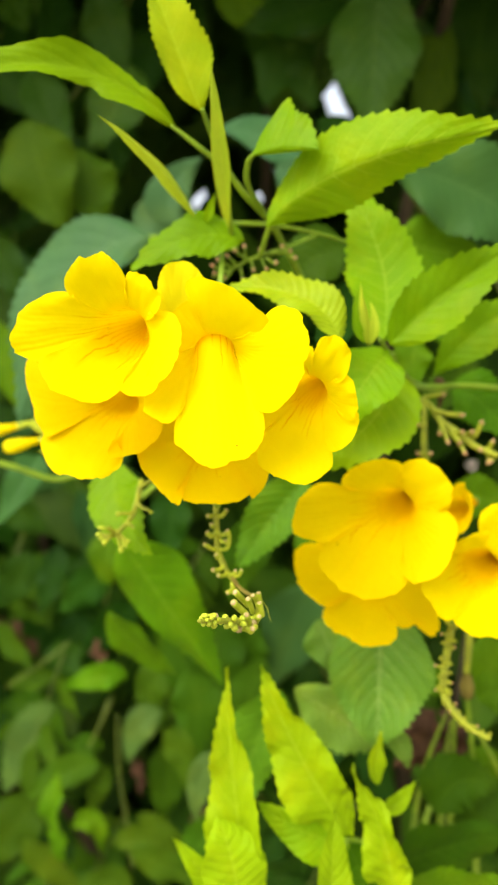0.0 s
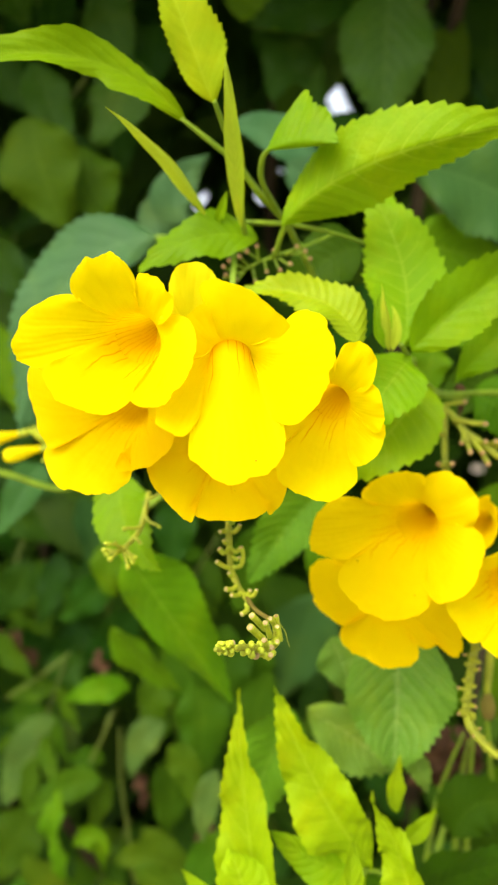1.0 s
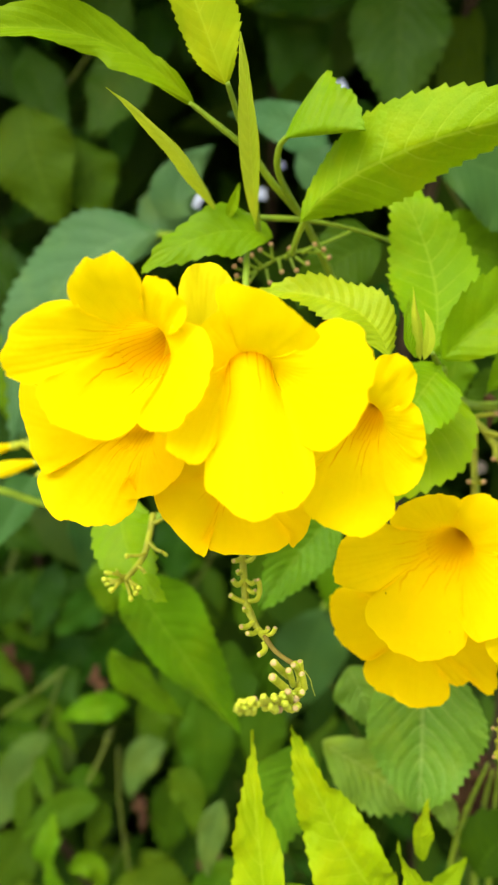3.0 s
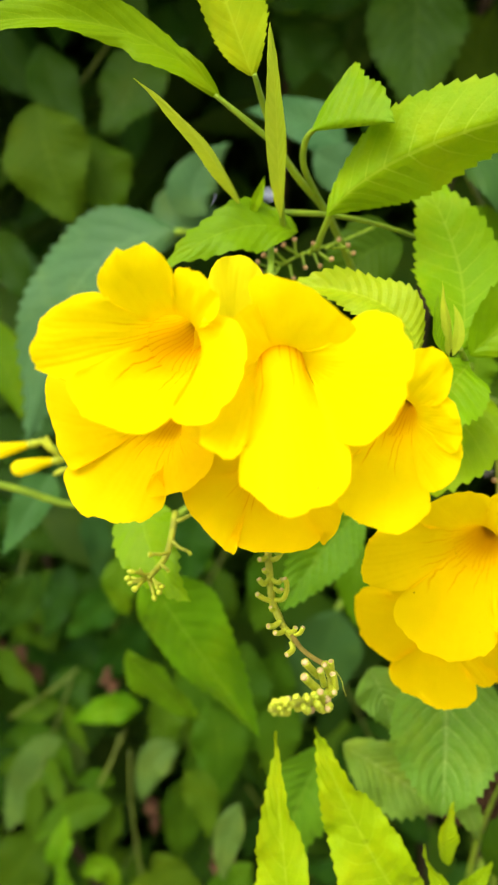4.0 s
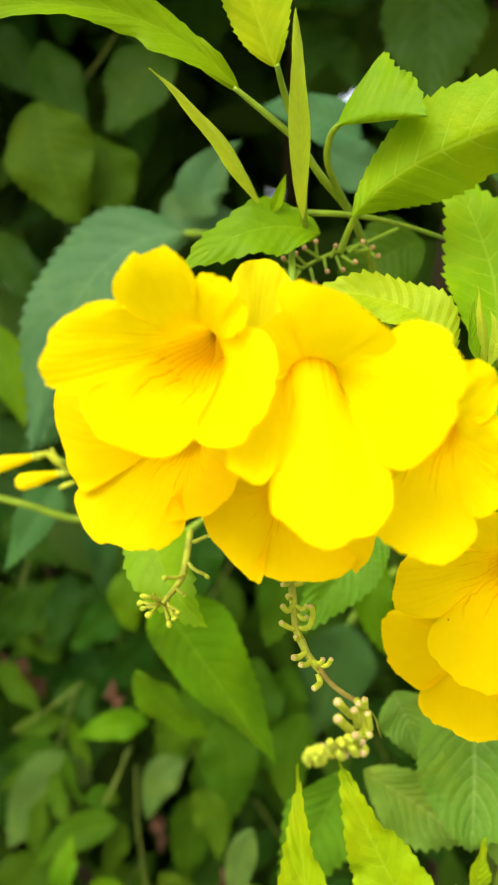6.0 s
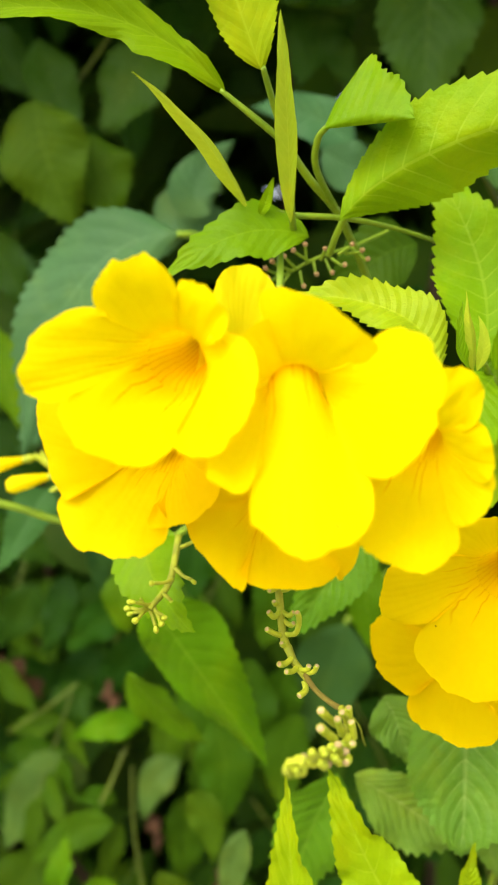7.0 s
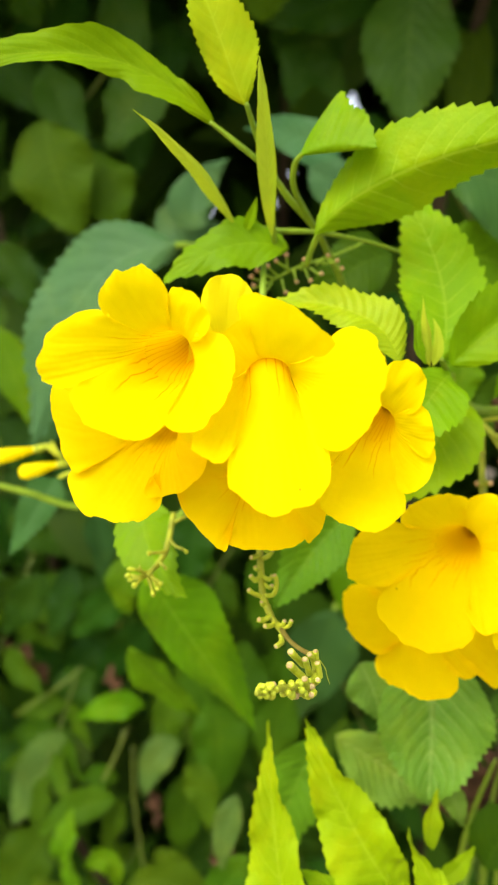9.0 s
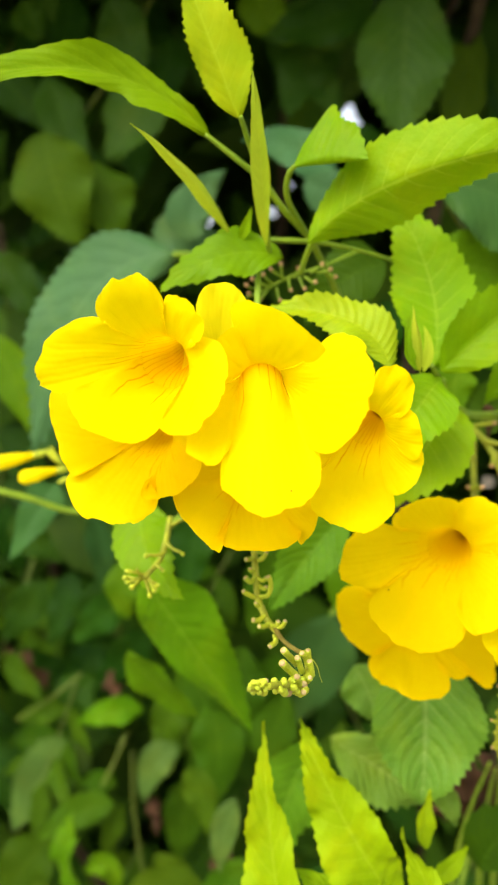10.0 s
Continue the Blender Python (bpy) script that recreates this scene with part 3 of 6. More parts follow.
leaf(upper_shoot, (0.04, 25.40, 8.95), (1.13, 24.70, 8.80), (2.11, 24.40, 8.80), 3.06, 58, -62, FRESH, teeth=14, peak=0.45, bite=0.7)
leaf(upper_shoot, (0.54, 26.20, 6.93), (2.00, 25.00, 8.78), (7.64, 23.60, 9.18), 2.75, 22, -28, BRIGHT, teeth=22, peak=0.5, twist=55, bite=1.3, slim=1.0)
leaf(upper_shoot, (-0.17, 27.20, 6.77), (-1.91, 26.70, 7.32), (-3.89, 26.60, 5.64), 1.64, 15, 10, FRESH, teeth=10)
leaf(upper_shoot, (2.71, 24.60, 3.00), (2.50, 25.00, 4.93), (-0.99, 25.40, 4.90), 1.53, 25, 22, CURLY, teeth=20, peak=0.45, bite=1.8, wave=0.4)

bud_sprig = thing("flower_bud_sprig", (-0.02, 29.29, 6.38), "thin green stalks with tiny pinkish flower buds", "flower buds", "flower bud stalks")
tube("stalk", bud_sprig, [(2.53, 30.60, 7.82), (1.42, 29.73, 7.17), (0.18, 29.08, 6.63), (-0.81, 28.75, 6.05), (-1.31, 28.64, 5.84)], [0.05, 0.05, 0.05, 0.05, 0.04], STALK)
tube("bud_stalk", bud_sprig, [(-0.81, 28.75, 6.05), (-1.25, 28.54, 6.17)], [0.05, 0.04], STALK)
bead("bud", bud_sprig, (-1.25, 28.54, 6.17), (-0.49, -0.65, 0.57), 0.15, 0.16, BUD_TIP, "", 0.6)
tube("bud_stalk", bud_sprig, [(-0.42, 28.75, 6.26), (-0.73, 28.54, 6.51)], [0.05, 0.04], STALK)
bead("bud", bud_sprig, (-0.73, 28.54, 6.51), (-0.39, -0.70, 0.60), 0.14, 0.16, BUD_TIP, "", 0.6)
tube("bud_stalk", bud_sprig, [(-0.12, 28.75, 6.42), (-0.17, 28.54, 6.85)], [0.05, 0.04], STALK)
bead("bud", bud_sprig, (-0.17, 28.54, 6.85), (-0.08, -0.76, 0.65), 0.13, 0.16, BUD_TIP, "", 0.6)
tube("bud_stalk", bud_sprig, [(0.28, 28.75, 6.50), (0.38, 28.54, 6.73)], [0.05, 0.04], STALK)
bead("bud", bud_sprig, (0.38, 28.54, 6.73), (0.13, -0.75, 0.64), 0.13, 0.16, BUD_TIP, "", 0.6)
tube("bud_stalk", bud_sprig, [(0.58, 28.75, 6.55), (0.91, 28.54, 6.27)], [0.05, 0.04], STALK)
bead("bud", bud_sprig, (0.91, 28.54, 6.27), (0.40, -0.69, 0.60), 0.14, 0.16, BUD_TIP, "", 0.6)
tube("bud_stalk", bud_sprig, [(-0.31, 28.75, 6.18), (-0.22, 28.54, 5.67)], [0.05, 0.04], STALK)
bead("bud", bud_sprig, (-0.22, 28.54, 5.67), (0.14, -0.74, 0.66), 0.14, 0.16, BUD_TIP, "", 0.6)
tube("bud_stalk", bud_sprig, [(-0.62, 28.75, 6.10), (-0.85, 28.54, 5.72)], [0.05, 0.04], STALK)
bead("bud", bud_sprig, (-0.85, 28.54, 5.72), (-0.29, -0.72, 0.64), 0.14, 0.16, BUD_TIP, "", 0.6)
tube("bud_stalk", bud_sprig, [(0.78, 28.75, 6.66), (1.13, 28.54, 6.85)], [0.05, 0.04], STALK)
bead("bud", bud_sprig, (1.13, 28.54, 6.85), (0.42, -0.69, 0.59), 0.14, 0.16, BUD_TIP, "", 0.6)
tube("bud_stalk", bud_sprig, [(0.08, 28.75, 6.46), (0.14, 28.54, 6.01)], [0.05, 0.04], STALK)
bead("bud", bud_sprig, (0.14, 28.54, 6.01), (0.08, -0.75, 0.66), 0.13, 0.16, BUD_TIP, "", 0.6)
tube("bud_stalk", bud_sprig, [(0.98, 28.75, 6.69), (1.40, 28.54, 6.68)], [0.05, 0.04], STALK)
bead("bud", bud_sprig, (1.40, 28.54, 6.68), (0.50, -0.66, 0.56), 0.15, 0.16, BUD_TIP, "", 0.6)
tube("bud_stalk", bud_sprig, [(0.42, 28.75, 6.54), (0.58, 28.54, 6.05)], [0.05, 0.04], STALK)
bead("bud", bud_sprig, (0.58, 28.54, 6.05), (0.20, -0.74, 0.65), 0.14, 0.16, BUD_TIP, "", 0.6)
tube("bud_stalk", bud_sprig, [(-0.52, 28.75, 6.18), (-1.05, 28.54, 6.37)], [0.05, 0.04], STALK)
bead("bud", bud_sprig, (-1.05, 28.54, 6.37), (-0.58, -0.62, 0.53), 0.16, 0.16, BUD_TIP, "", 0.6)
tube("bud_stalk", bud_sprig, [(-0.02, 28.75, 6.46), (-0.46, 28.54, 6.68)], [0.05, 0.04], STALK)
bead("bud", bud_sprig, (-0.46, 28.54, 6.68), (-0.51, -0.65, 0.56), 0.15, 0.16, BUD_TIP, "", 0.6)
tube("bud_stalk", bud_sprig, [(-0.72, 28.75, 6.10), (-1.17, 28.54, 5.89)], [0.05, 0.04], STALK)
bead("bud", bud_sprig, (-1.17, 28.54, 5.89), (-0.51, -0.64, 0.57), 0.16, 0.16, BUD_TIP, "", 0.6)
tube("bud_stalk", bud_sprig, [(1.17, 28.75, 6.86), (1.56, 28.54, 6.44)], [0.05, 0.04], STALK)
bead("bud", bud_sprig, (1.56, 28.54, 6.44), (0.45, -0.67, 0.58), 0.15, 0.16, BUD_TIP, "", 0.6)

# ---- shoot to the side ----

side_shoot = thing("leafy_shoot", (5.03, 28.00, 2.80), "bright green shoot of broad toothed leaves", "leaves", "leafy shoots")
tube("stem", side_shoot, [(7.50, 31.00, 2.02), (6.22, 30.00, 2.06), (5.21, 29.00, 2.29), (4.75, 27.50, 2.94), (4.16, 26.00, 3.32)], [0.13, 0.12, 0.12, 0.10, 0.07], STALK)
tube("stem", side_shoot, [(5.21, 29.00, 2.29), (4.84, 27.50, 3.03)], [0.10, 0.10], STALK)
# BRIGHT here puts the sky's sheen on this leaf into its colour
leaf(side_shoot, (4.43, 27.00, 3.41), (5.09, 27.60, 5.89), (3.44, 28.40, 9.02), 2.55, -8, 14, BRIGHT, teeth=18, peak=0.45, bite=1.6)
leaf(side_shoot, (4.58, 26.60, 3.19), (5.72, 26.10, 4.46), (8.98, 26.80, 6.70), 2.35, -4, 34, FRESH, teeth=14, peak=0.45)
leaf(side_shoot, (6.50, 29.00, 2.28), (7.23, 28.40, 3.59), (9.74, 28.60, 5.07), 1.9, -8, 26, FRESH, teeth=14, peak=0.6, slim=1.5)
leaf(side_shoot, (4.63, 26.80, 3.01), (3.92, 26.00, 2.42), (2.72, 26.00, 0.43), 2.18, 15, 12, BRIGHT, teeth=14, peak=0.45)
leaf(side_shoot, (5.07, 28.00, 2.56), (4.69, 27.20, 0.66), (2.14, 26.80, -0.71), 2.69, 15, 8, BRIGHT, teeth=14, peak=0.45)
leaf(side_shoot, (3.71, 25.40, 3.05), (3.56, 24.90, 3.76), (3.38, 24.80, 4.92), 0.42, 16, -22, YOUNG, teeth=0, acute=0.8)
leaf(side_shoot, (3.74, 25.20, 3.03), (3.96, 24.80, 3.67), (3.67, 24.80, 4.32), 0.34, -10, 25, YOUNG, teeth=0)
leaf(side_shoot, (3.59, 25.20, 3.10), (3.04, 24.80, 3.50), (3.31, 24.80, 4.64), 0.36, 25, 25, FRESH, teeth=6)
tube("stem", side_shoot, [(4.83, 28.00, 2.99), (6.22, 30.00, 2.16), (8.36, 31.00, 2.19), (10.29, 31.00, 2.02)], [0.08, 0.08, 0.11, 0.11], STALK)

side_raceme = thing("flower_raceme", (6.63, 30.00, 1.54), "spent flower raceme with small stub buds beside the yellow flowers", "flower stalk", "spent racemes")
tube("stalk", side_raceme, [(6.34, 30.00, 1.64), (6.67, 29.70, 1.28), (6.97, 29.50, 0.80), (7.45, 29.30, 0.41), (8.04, 29.20, -0.08), (8.83, 29.00, -0.42), (9.76, 28.80, -0.56)], [0.10, 0.12, 0.13, 0.12, 0.12, 0.10, 0.08], RACEME)
tube("stalk", side_raceme, [(6.34, 30.00, 1.64), (6.41, 29.90, 1.33), (6.40, 29.80, 0.50), (6.34, 29.60, -1.15)], [0.12, 0.10, 0.10, 0.10], RACEME)
tube("stalk", side_raceme, [(6.38, 30.00, 1.50), (6.51, 29.90, 1.70), (7.02, 29.70, 1.77)], [0.08, 0.08, 0.07], RACEME)
bead("bud", side_raceme, (7.00, 29.70, 1.77), (0.77, -0.64, 0.09), 0.16, 0.19, BUD_TIP, "", 0.6)
tube("bud_stalk", side_raceme, [(6.66, 29.40, 1.20), (7.15, 29.20, 1.04), (7.54, 29.00, 1.01)], [0.10, 0.09, 0.08], RACEME)
bead("bud", side_raceme, (7.49, 29.00, 1.01), (0.83, -0.53, -0.20), 0.19, 0.18, BUD_TIP, "", 0.6)
tube("bud_stalk", side_raceme, [(6.83, 29.40, 0.94), (6.98, 29.20, 0.45), (7.06, 29.00, 0.08)], [0.10, 0.09, 0.08], RACEME)
bead("bud", side_raceme, (7.04, 29.00, 0.12), (0.19, -0.52, -0.83), 0.19, 0.18, BUD_TIP, "", 0.6)
tube("bud_stalk", side_raceme, [(7.11, 29.40, 0.65), (7.33, 29.20, 0.28), (7.46, 29.00, 0.04)], [0.10, 0.09, 0.08], RACEME)
bead("bud", side_raceme, (7.44, 29.00, 0.07), (0.36, -0.61, -0.70), 0.16, 0.18, BUD_TIP, "", 0.6)
tube("bud_stalk", side_raceme, [(7.32, 29.40, 0.49), (7.53, 29.20, 0.02), (7.66, 29.00, -0.32)], [0.10, 0.09, 0.08], RACEME)
bead("bud", side_raceme, (7.64, 29.00, -0.28), (0.30, -0.53, -0.80), 0.19, 0.18, BUD_TIP, "", 0.6)
tube("bud_stalk", side_raceme, [(7.62, 29.40, 0.33), (7.81, 29.20, 0.30), (7.92, 29.00, 0.40)], [0.10, 0.09, 0.08], RACEME)
bead("bud", side_raceme, (7.90, 29.00, 0.40), (0.44, -0.89, 0.12), 0.11, 0.18, BUD_TIP, "", 0.6)
tube("bud_stalk", side_raceme, [(7.93, 29.40, 0.08), (8.14, 29.20, 0.33), (8.26, 29.00, 0.70)], [0.10, 0.09, 0.08], RACEME)
bead("bud", side_raceme, (8.24, 29.00, 0.67), (0.34, -0.61, 0.71), 0.16, 0.18, BUD_TIP, "", 0.6)
tube("bud_stalk", side_raceme, [(8.23, 29.40, -0.16), (8.27, 29.20, -0.25), (8.22, 29.00, -0.22)], [0.10, 0.09, 0.08], RACEME)
bead("bud", side_raceme, (8.22, 29.00, -0.22), (-0.09, -0.99, -0.11), 0.10, 0.18, BUD_TIP, "", 0.6)
tube("bud_stalk", side_raceme, [(8.44, 29.40, -0.29), (8.59, 29.20, -0.17), (8.67, 29.00, 0.06)], [0.10, 0.09, 0.08], RACEME)
bead("bud", side_raceme, (8.65, 29.00, 0.04), (0.28, -0.81, 0.52), 0.12, 0.18, BUD_TIP, "", 0.6)
tube("bud_stalk", side_raceme, [(8.64, 29.40, -0.33), (8.61, 29.20, -0.57), (8.50, 29.00, -0.68)], [0.10, 0.09, 0.08], RACEME)
bead("bud", side_raceme, (8.51, 29.00, -0.67), (-0.27, -0.80, -0.53), 0.12, 0.18, BUD_TIP, "", 0.6)
tube("bud_stalk", side_raceme, [(8.78, 29.40, -0.37), (8.72, 29.20, -0.57), (8.58, 29.00, -0.64)], [0.10, 0.09, 0.08], RACEME)
bead("bud", side_raceme, (8.59, 29.00, -0.63), (-0.37, -0.83, -0.42), 0.12, 0.18, BUD_TIP, "", 0.6)
tube("bud_stalk", side_raceme, [(6.95, 29.40, 0.79), (6.90, 29.20, 0.52), (6.78, 29.00, 0.36)], [0.10, 0.09, 0.08], RACEME)
bead("bud", side_raceme, (6.78, 29.00, 0.38), (-0.29, -0.74, -0.60), 0.13, 0.18, BUD_TIP, "", 0.6)
tube("bud_stalk", side_raceme, [(7.32, 29.40, 0.49), (7.49, 29.20, 0.38), (7.58, 29.00, 0.40)], [0.10, 0.09, 0.08], RACEME)
bead("bud", side_raceme, (7.56, 29.00, 0.41), (0.39, -0.91, -0.15), 0.11, 0.18, BUD_TIP, "", 0.6)
tube("bud_stalk", side_raceme, [(6.32, 29.40, 0.69), (6.18, 29.20, 0.63), (5.97, 29.00, 0.68)], [0.10, 0.09, 0.08], RACEME)
bead("bud", side_raceme, (5.98, 29.00, 0.68), (-0.57, -0.82, -0.02), 0.12, 0.18, BUD_TIP, "", 0.6)
tube("bud_stalk", side_raceme, [(6.32, 29.40, -0.33), (6.20, 29.20, -0.40), (6.01, 29.00, -0.36)], [0.10, 0.09, 0.08], RACEME)
bead("bud", side_raceme, (6.02, 29.00, -0.36), (-0.53, -0.85, -0.05), 0.12, 0.18, BUD_TIP, "", 0.6)
tube("bud_stalk", side_raceme, [(6.32, 29.40, -0.33), (6.43, 29.20, -0.40), (6.45, 29.00, -0.36)], [0.10, 0.09, 0.08], RACEME)
bead("bud", side_raceme, (6.44, 29.00, -0.36), (0.19, -0.98, -0.06), 0.10, 0.18, BUD_TIP, "", 0.6)

# ---- hanging racemes ----

hanging_raceme = thing("flower_raceme", (-1.04, 25.60, -1.90), "hanging spent raceme with yellow-green buds at its tip", "flower stalk", "spent racemes")
tube("stalk", hanging_raceme, [(-1.05, 25.80, -1.62), (-1.04, 25.50, -2.26), (-1.00, 25.20, -2.81), (-0.96, 24.90, -3.26), (-0.86, 24.70, -3.53)], [0.11, 0.1, 0.1, 0.1, 0.1], RACEME)
tube("stalk", hanging_raceme, [(-0.86, 24.70, -3.50), (-0.72, 24.50, -3.79), (-0.55, 24.30, -3.98), (-0.44, 24.00, -4.08)], [0.11, 0.09, 0.1, 0.08], RACEME)
tube("stalk", hanging_raceme, [(-0.48, 24.10, -4.00), (-0.30, 23.60, -4.17), (-0.06, 23.00, -4.24), (0.17, 22.60, -4.28)], [0.07, 0.06, 0.06, 0.07], BROWN_NODE, "browned thin middle of the stalk")
tube("stalk", hanging_raceme, [(0.17, 22.60, -4.25), (0.27, 22.20, -4.45), (0.17, 21.80, -4.73), (-0.15, 21.20, -4.68), (-0.58, 20.40, -4.45), (-1.00, 19.40, -4.24), (-1.17, 19.00, -4.15)], [0.08, 0.1, 0.11, 0.1, 0.08, 0.06, 0.05], RACEME)
tube("bud_stalk", hanging_raceme, [(-1.06, 25.50, -2.23), (-1.17, 25.30, -2.26), (-1.28, 25.10, -2.25)], [0.06, 0.07, 0.07], BUD)
bead("bud", hanging_raceme, (-1.26, 25.13, -2.25), (-0.48, -0.88, 0.02), 0.05, 0.12, STUB_TIP, "", 0.5)
tube("bud_stalk", hanging_raceme, [(-0.99, 25.50, -2.33), (-0.82, 25.30, -2.24), (-0.70, 25.20, -2.06)], [0.06, 0.07, 0.07], BUD)
bead("bud", hanging_raceme, (-0.72, 25.21, -2.09), (0.50, -0.43, 0.75), 0.05, 0.12, STUB_TIP, "", 0.5)
tube("bud_stalk", hanging_raceme, [(-1.03, 25.30, -2.60), (-1.13, 25.10, -2.58), (-1.17, 25.00, -2.49)], [0.051, 0.06, 0.06], BUD)
bead("bud", hanging_raceme, (-1.16, 25.02, -2.51), (-0.32, -0.69, 0.65), 0.05, 0.10, STUB_TIP, "", 0.5)
tube("bud_stalk", hanging_raceme, [(-1.01, 25.20, -2.76), (-1.16, 25.00, -2.86), (-1.30, 24.90, -2.72)], [0.064, 0.075, 0.075], BUD)
bead("bud", hanging_raceme, (-1.28, 24.91, -2.74), (-0.64, -0.44, 0.63), 0.05, 0.13, STUB_TIP, "", 0.5)
tube("bud_stalk", hanging_raceme, [(-0.97, 25.20, -2.76), (-0.81, 25.00, -2.83), (-0.71, 24.90, -2.73)], [0.055, 0.065, 0.065], BUD)
bead("bud", hanging_raceme, (-0.73, 24.92, -2.75), (0.58, -0.59, 0.56), 0.05, 0.11, STUB_TIP, "", 0.5)
tube("bud_stalk", hanging_raceme, [(-0.95, 25.10, -2.96), (-0.78, 24.90, -3.04), (-0.71, 24.80, -2.97)], [0.055, 0.065, 0.065], BUD)
bead("bud", hanging_raceme, (-0.73, 24.82, -2.98), (0.46, -0.70, 0.55), 0.05, 0.11, STUB_TIP, "", 0.5)
tube("bud_stalk", hanging_raceme, [(-0.97, 24.90, -3.29), (-1.16, 24.70, -3.19), (-1.35, 24.50, -3.04)], [0.068, 0.066, 0.072], BUD)
bead("bud", hanging_raceme, (-1.33, 24.52, -3.05), (-0.59, -0.63, 0.50), 0.05, 0.12, STUB_TIP, "", 0.5)
tube("bud_stalk", hanging_raceme, [(-0.93, 24.90, -3.26), (-0.68, 24.70, -3.19), (-0.60, 24.50, -2.92)], [0.068, 0.066, 0.072], BUD)
bead("bud", hanging_raceme, (-0.60, 24.52, -2.95), (0.24, -0.58, 0.78), 0.05, 0.12, STUB_TIP, "", 0.5)
tube("bud_stalk", hanging_raceme, [(-0.60, 24.50, -2.96), (-0.61, 24.40, -2.75), (-0.66, 24.30, -2.61)], [0.06, 0.07, 0.07], BUD)
bead("bud", hanging_raceme, (-0.65, 24.32, -2.63), (-0.26, -0.56, 0.79), 0.05, 0.12, STUB_TIP, "", 0.5)
tube("bud_stalk", hanging_raceme, [(-0.86, 24.70, -3.47), (-0.97, 24.60, -3.45), (-1.01, 24.50, -3.36)], [0.051, 0.06, 0.06], BUD)
bead("bud", hanging_raceme, (-1.00, 24.52, -3.38), (-0.31, -0.68, 0.66), 0.05, 0.10, STUB_TIP, "", 0.5)
tube("bud_stalk", hanging_raceme, [(-0.77, 24.50, -3.72), (-0.93, 24.30, -3.79), (-1.08, 24.10, -3.75)], [0.064, 0.075, 0.075], BUD)
bead("bud", hanging_raceme, (-1.06, 24.12, -3.75), (-0.60, -0.79, 0.14), 0.05, 0.13, STUB_TIP, "", 0.5)
tube("bud_stalk", hanging_raceme, [(-0.64, 24.40, -3.90), (-0.77, 24.20, -3.94), (-0.92, 24.00, -3.89)], [0.068, 0.066, 0.072], BUD)
bead("bud", hanging_raceme, (-0.90, 24.02, -3.90), (-0.60, -0.78, 0.20), 0.05, 0.12, STUB_TIP, "", 0.5)
tube("bud_stalk", hanging_raceme, [(-0.58, 24.30, -3.94), (-0.45, 24.10, -3.88), (-0.41, 24.00, -3.76)], [0.065, 0.062, 0.068], BUD)
bead("bud", hanging_raceme, (-0.41, 24.02, -3.78), (0.30, -0.63, 0.71), 0.05, 0.12, STUB_TIP, "", 0.5)
tube("bud_stalk", hanging_raceme, [(-0.45, 24.10, -3.97), (-0.30, 24.00, -3.89), (-0.23, 23.90, -3.73)], [0.051, 0.06, 0.06], BUD)
bead("bud", hanging_raceme, (-0.24, 23.92, -3.75), (0.31, -0.51, 0.80), 0.05, 0.10, STUB_TIP, "", 0.5)
tube("bud_stalk", hanging_raceme, [(-0.52, 24.10, -4.13), (-0.48, 24.00, -4.30), (-0.64, 23.80, -4.38)], [0.064, 0.075, 0.075], BUD)
bead("bud", hanging_raceme, (-0.62, 23.82, -4.37), (-0.58, -0.75, -0.31), 0.05, 0.13, STUB_TIP, "", 0.5)
tube("bud_stalk", hanging_raceme, [(-0.02, 22.00, -4.38), (-0.20, 21.70, -4.15), (-0.37, 21.40, -3.91)], [0.085, 0.082, 0.089], BUD)
bead("bud", hanging_raceme, (-0.36, 21.42, -3.93), (-0.40, -0.71, 0.58), 0.06, 0.16, STUB_TIP, "", 0.5)
tube("bud_stalk", hanging_raceme, [(-0.09, 21.60, -4.54), (-0.25, 21.30, -4.33), (-0.41, 21.00, -4.11)], [0.093, 0.090, 0.098], BUD)
bead("bud", hanging_raceme, (-0.40, 21.02, -4.13), (-0.41, -0.74, 0.54), 0.07, 0.17, STUB_TIP, "", 0.5)
tube("bud_stalk", hanging_raceme, [(0.09, 21.90, -4.55), (0.03, 21.70, -4.32), (-0.03, 21.50, -4.11)], [0.081, 0.078, 0.085], BUD)
bead("bud", hanging_raceme, (-0.03, 21.52, -4.13), (-0.20, -0.67, 0.71), 0.06, 0.15, STUB_TIP, "", 0.5)
tube("bud_stalk", hanging_raceme, [(0.24, 22.20, -4.45), (0.18, 22.00, -4.23), (0.09, 21.80, -4.08)], [0.072, 0.070, 0.076], BUD)
bead("bud", hanging_raceme, (0.10, 21.82, -4.09), (-0.34, -0.74, 0.58), 0.05, 0.13, STUB_TIP, "", 0.5)
tube("bud_stalk", hanging_raceme, [(0.30, 22.20, -4.39), (0.28, 22.10, -4.23), (0.25, 22.00, -4.05)], [0.068, 0.066, 0.072], BUD)
bead("bud", hanging_raceme, (0.25, 22.01, -4.07), (-0.16, -0.48, 0.86), 0.05, 0.12, STUB_TIP, "", 0.5)
tube("bud_stalk", hanging_raceme, [(0.35, 22.00, -4.66), (0.32, 21.90, -4.47), (0.27, 21.80, -4.27)], [0.081, 0.078, 0.085], BUD)
bead("bud", hanging_raceme, (0.28, 21.81, -4.30), (-0.21, -0.45, 0.87), 0.06, 0.15, STUB_TIP, "", 0.5)
tube("bud_stalk", hanging_raceme, [(0.17, 21.80, -4.78), (0.22, 21.60, -4.68), (0.26, 21.40, -4.56)], [0.072, 0.070, 0.076], BUD)
bead("bud", hanging_raceme, (0.25, 21.43, -4.57), (0.15, -0.85, 0.50), 0.05, 0.13, STUB_TIP, "", 0.5)
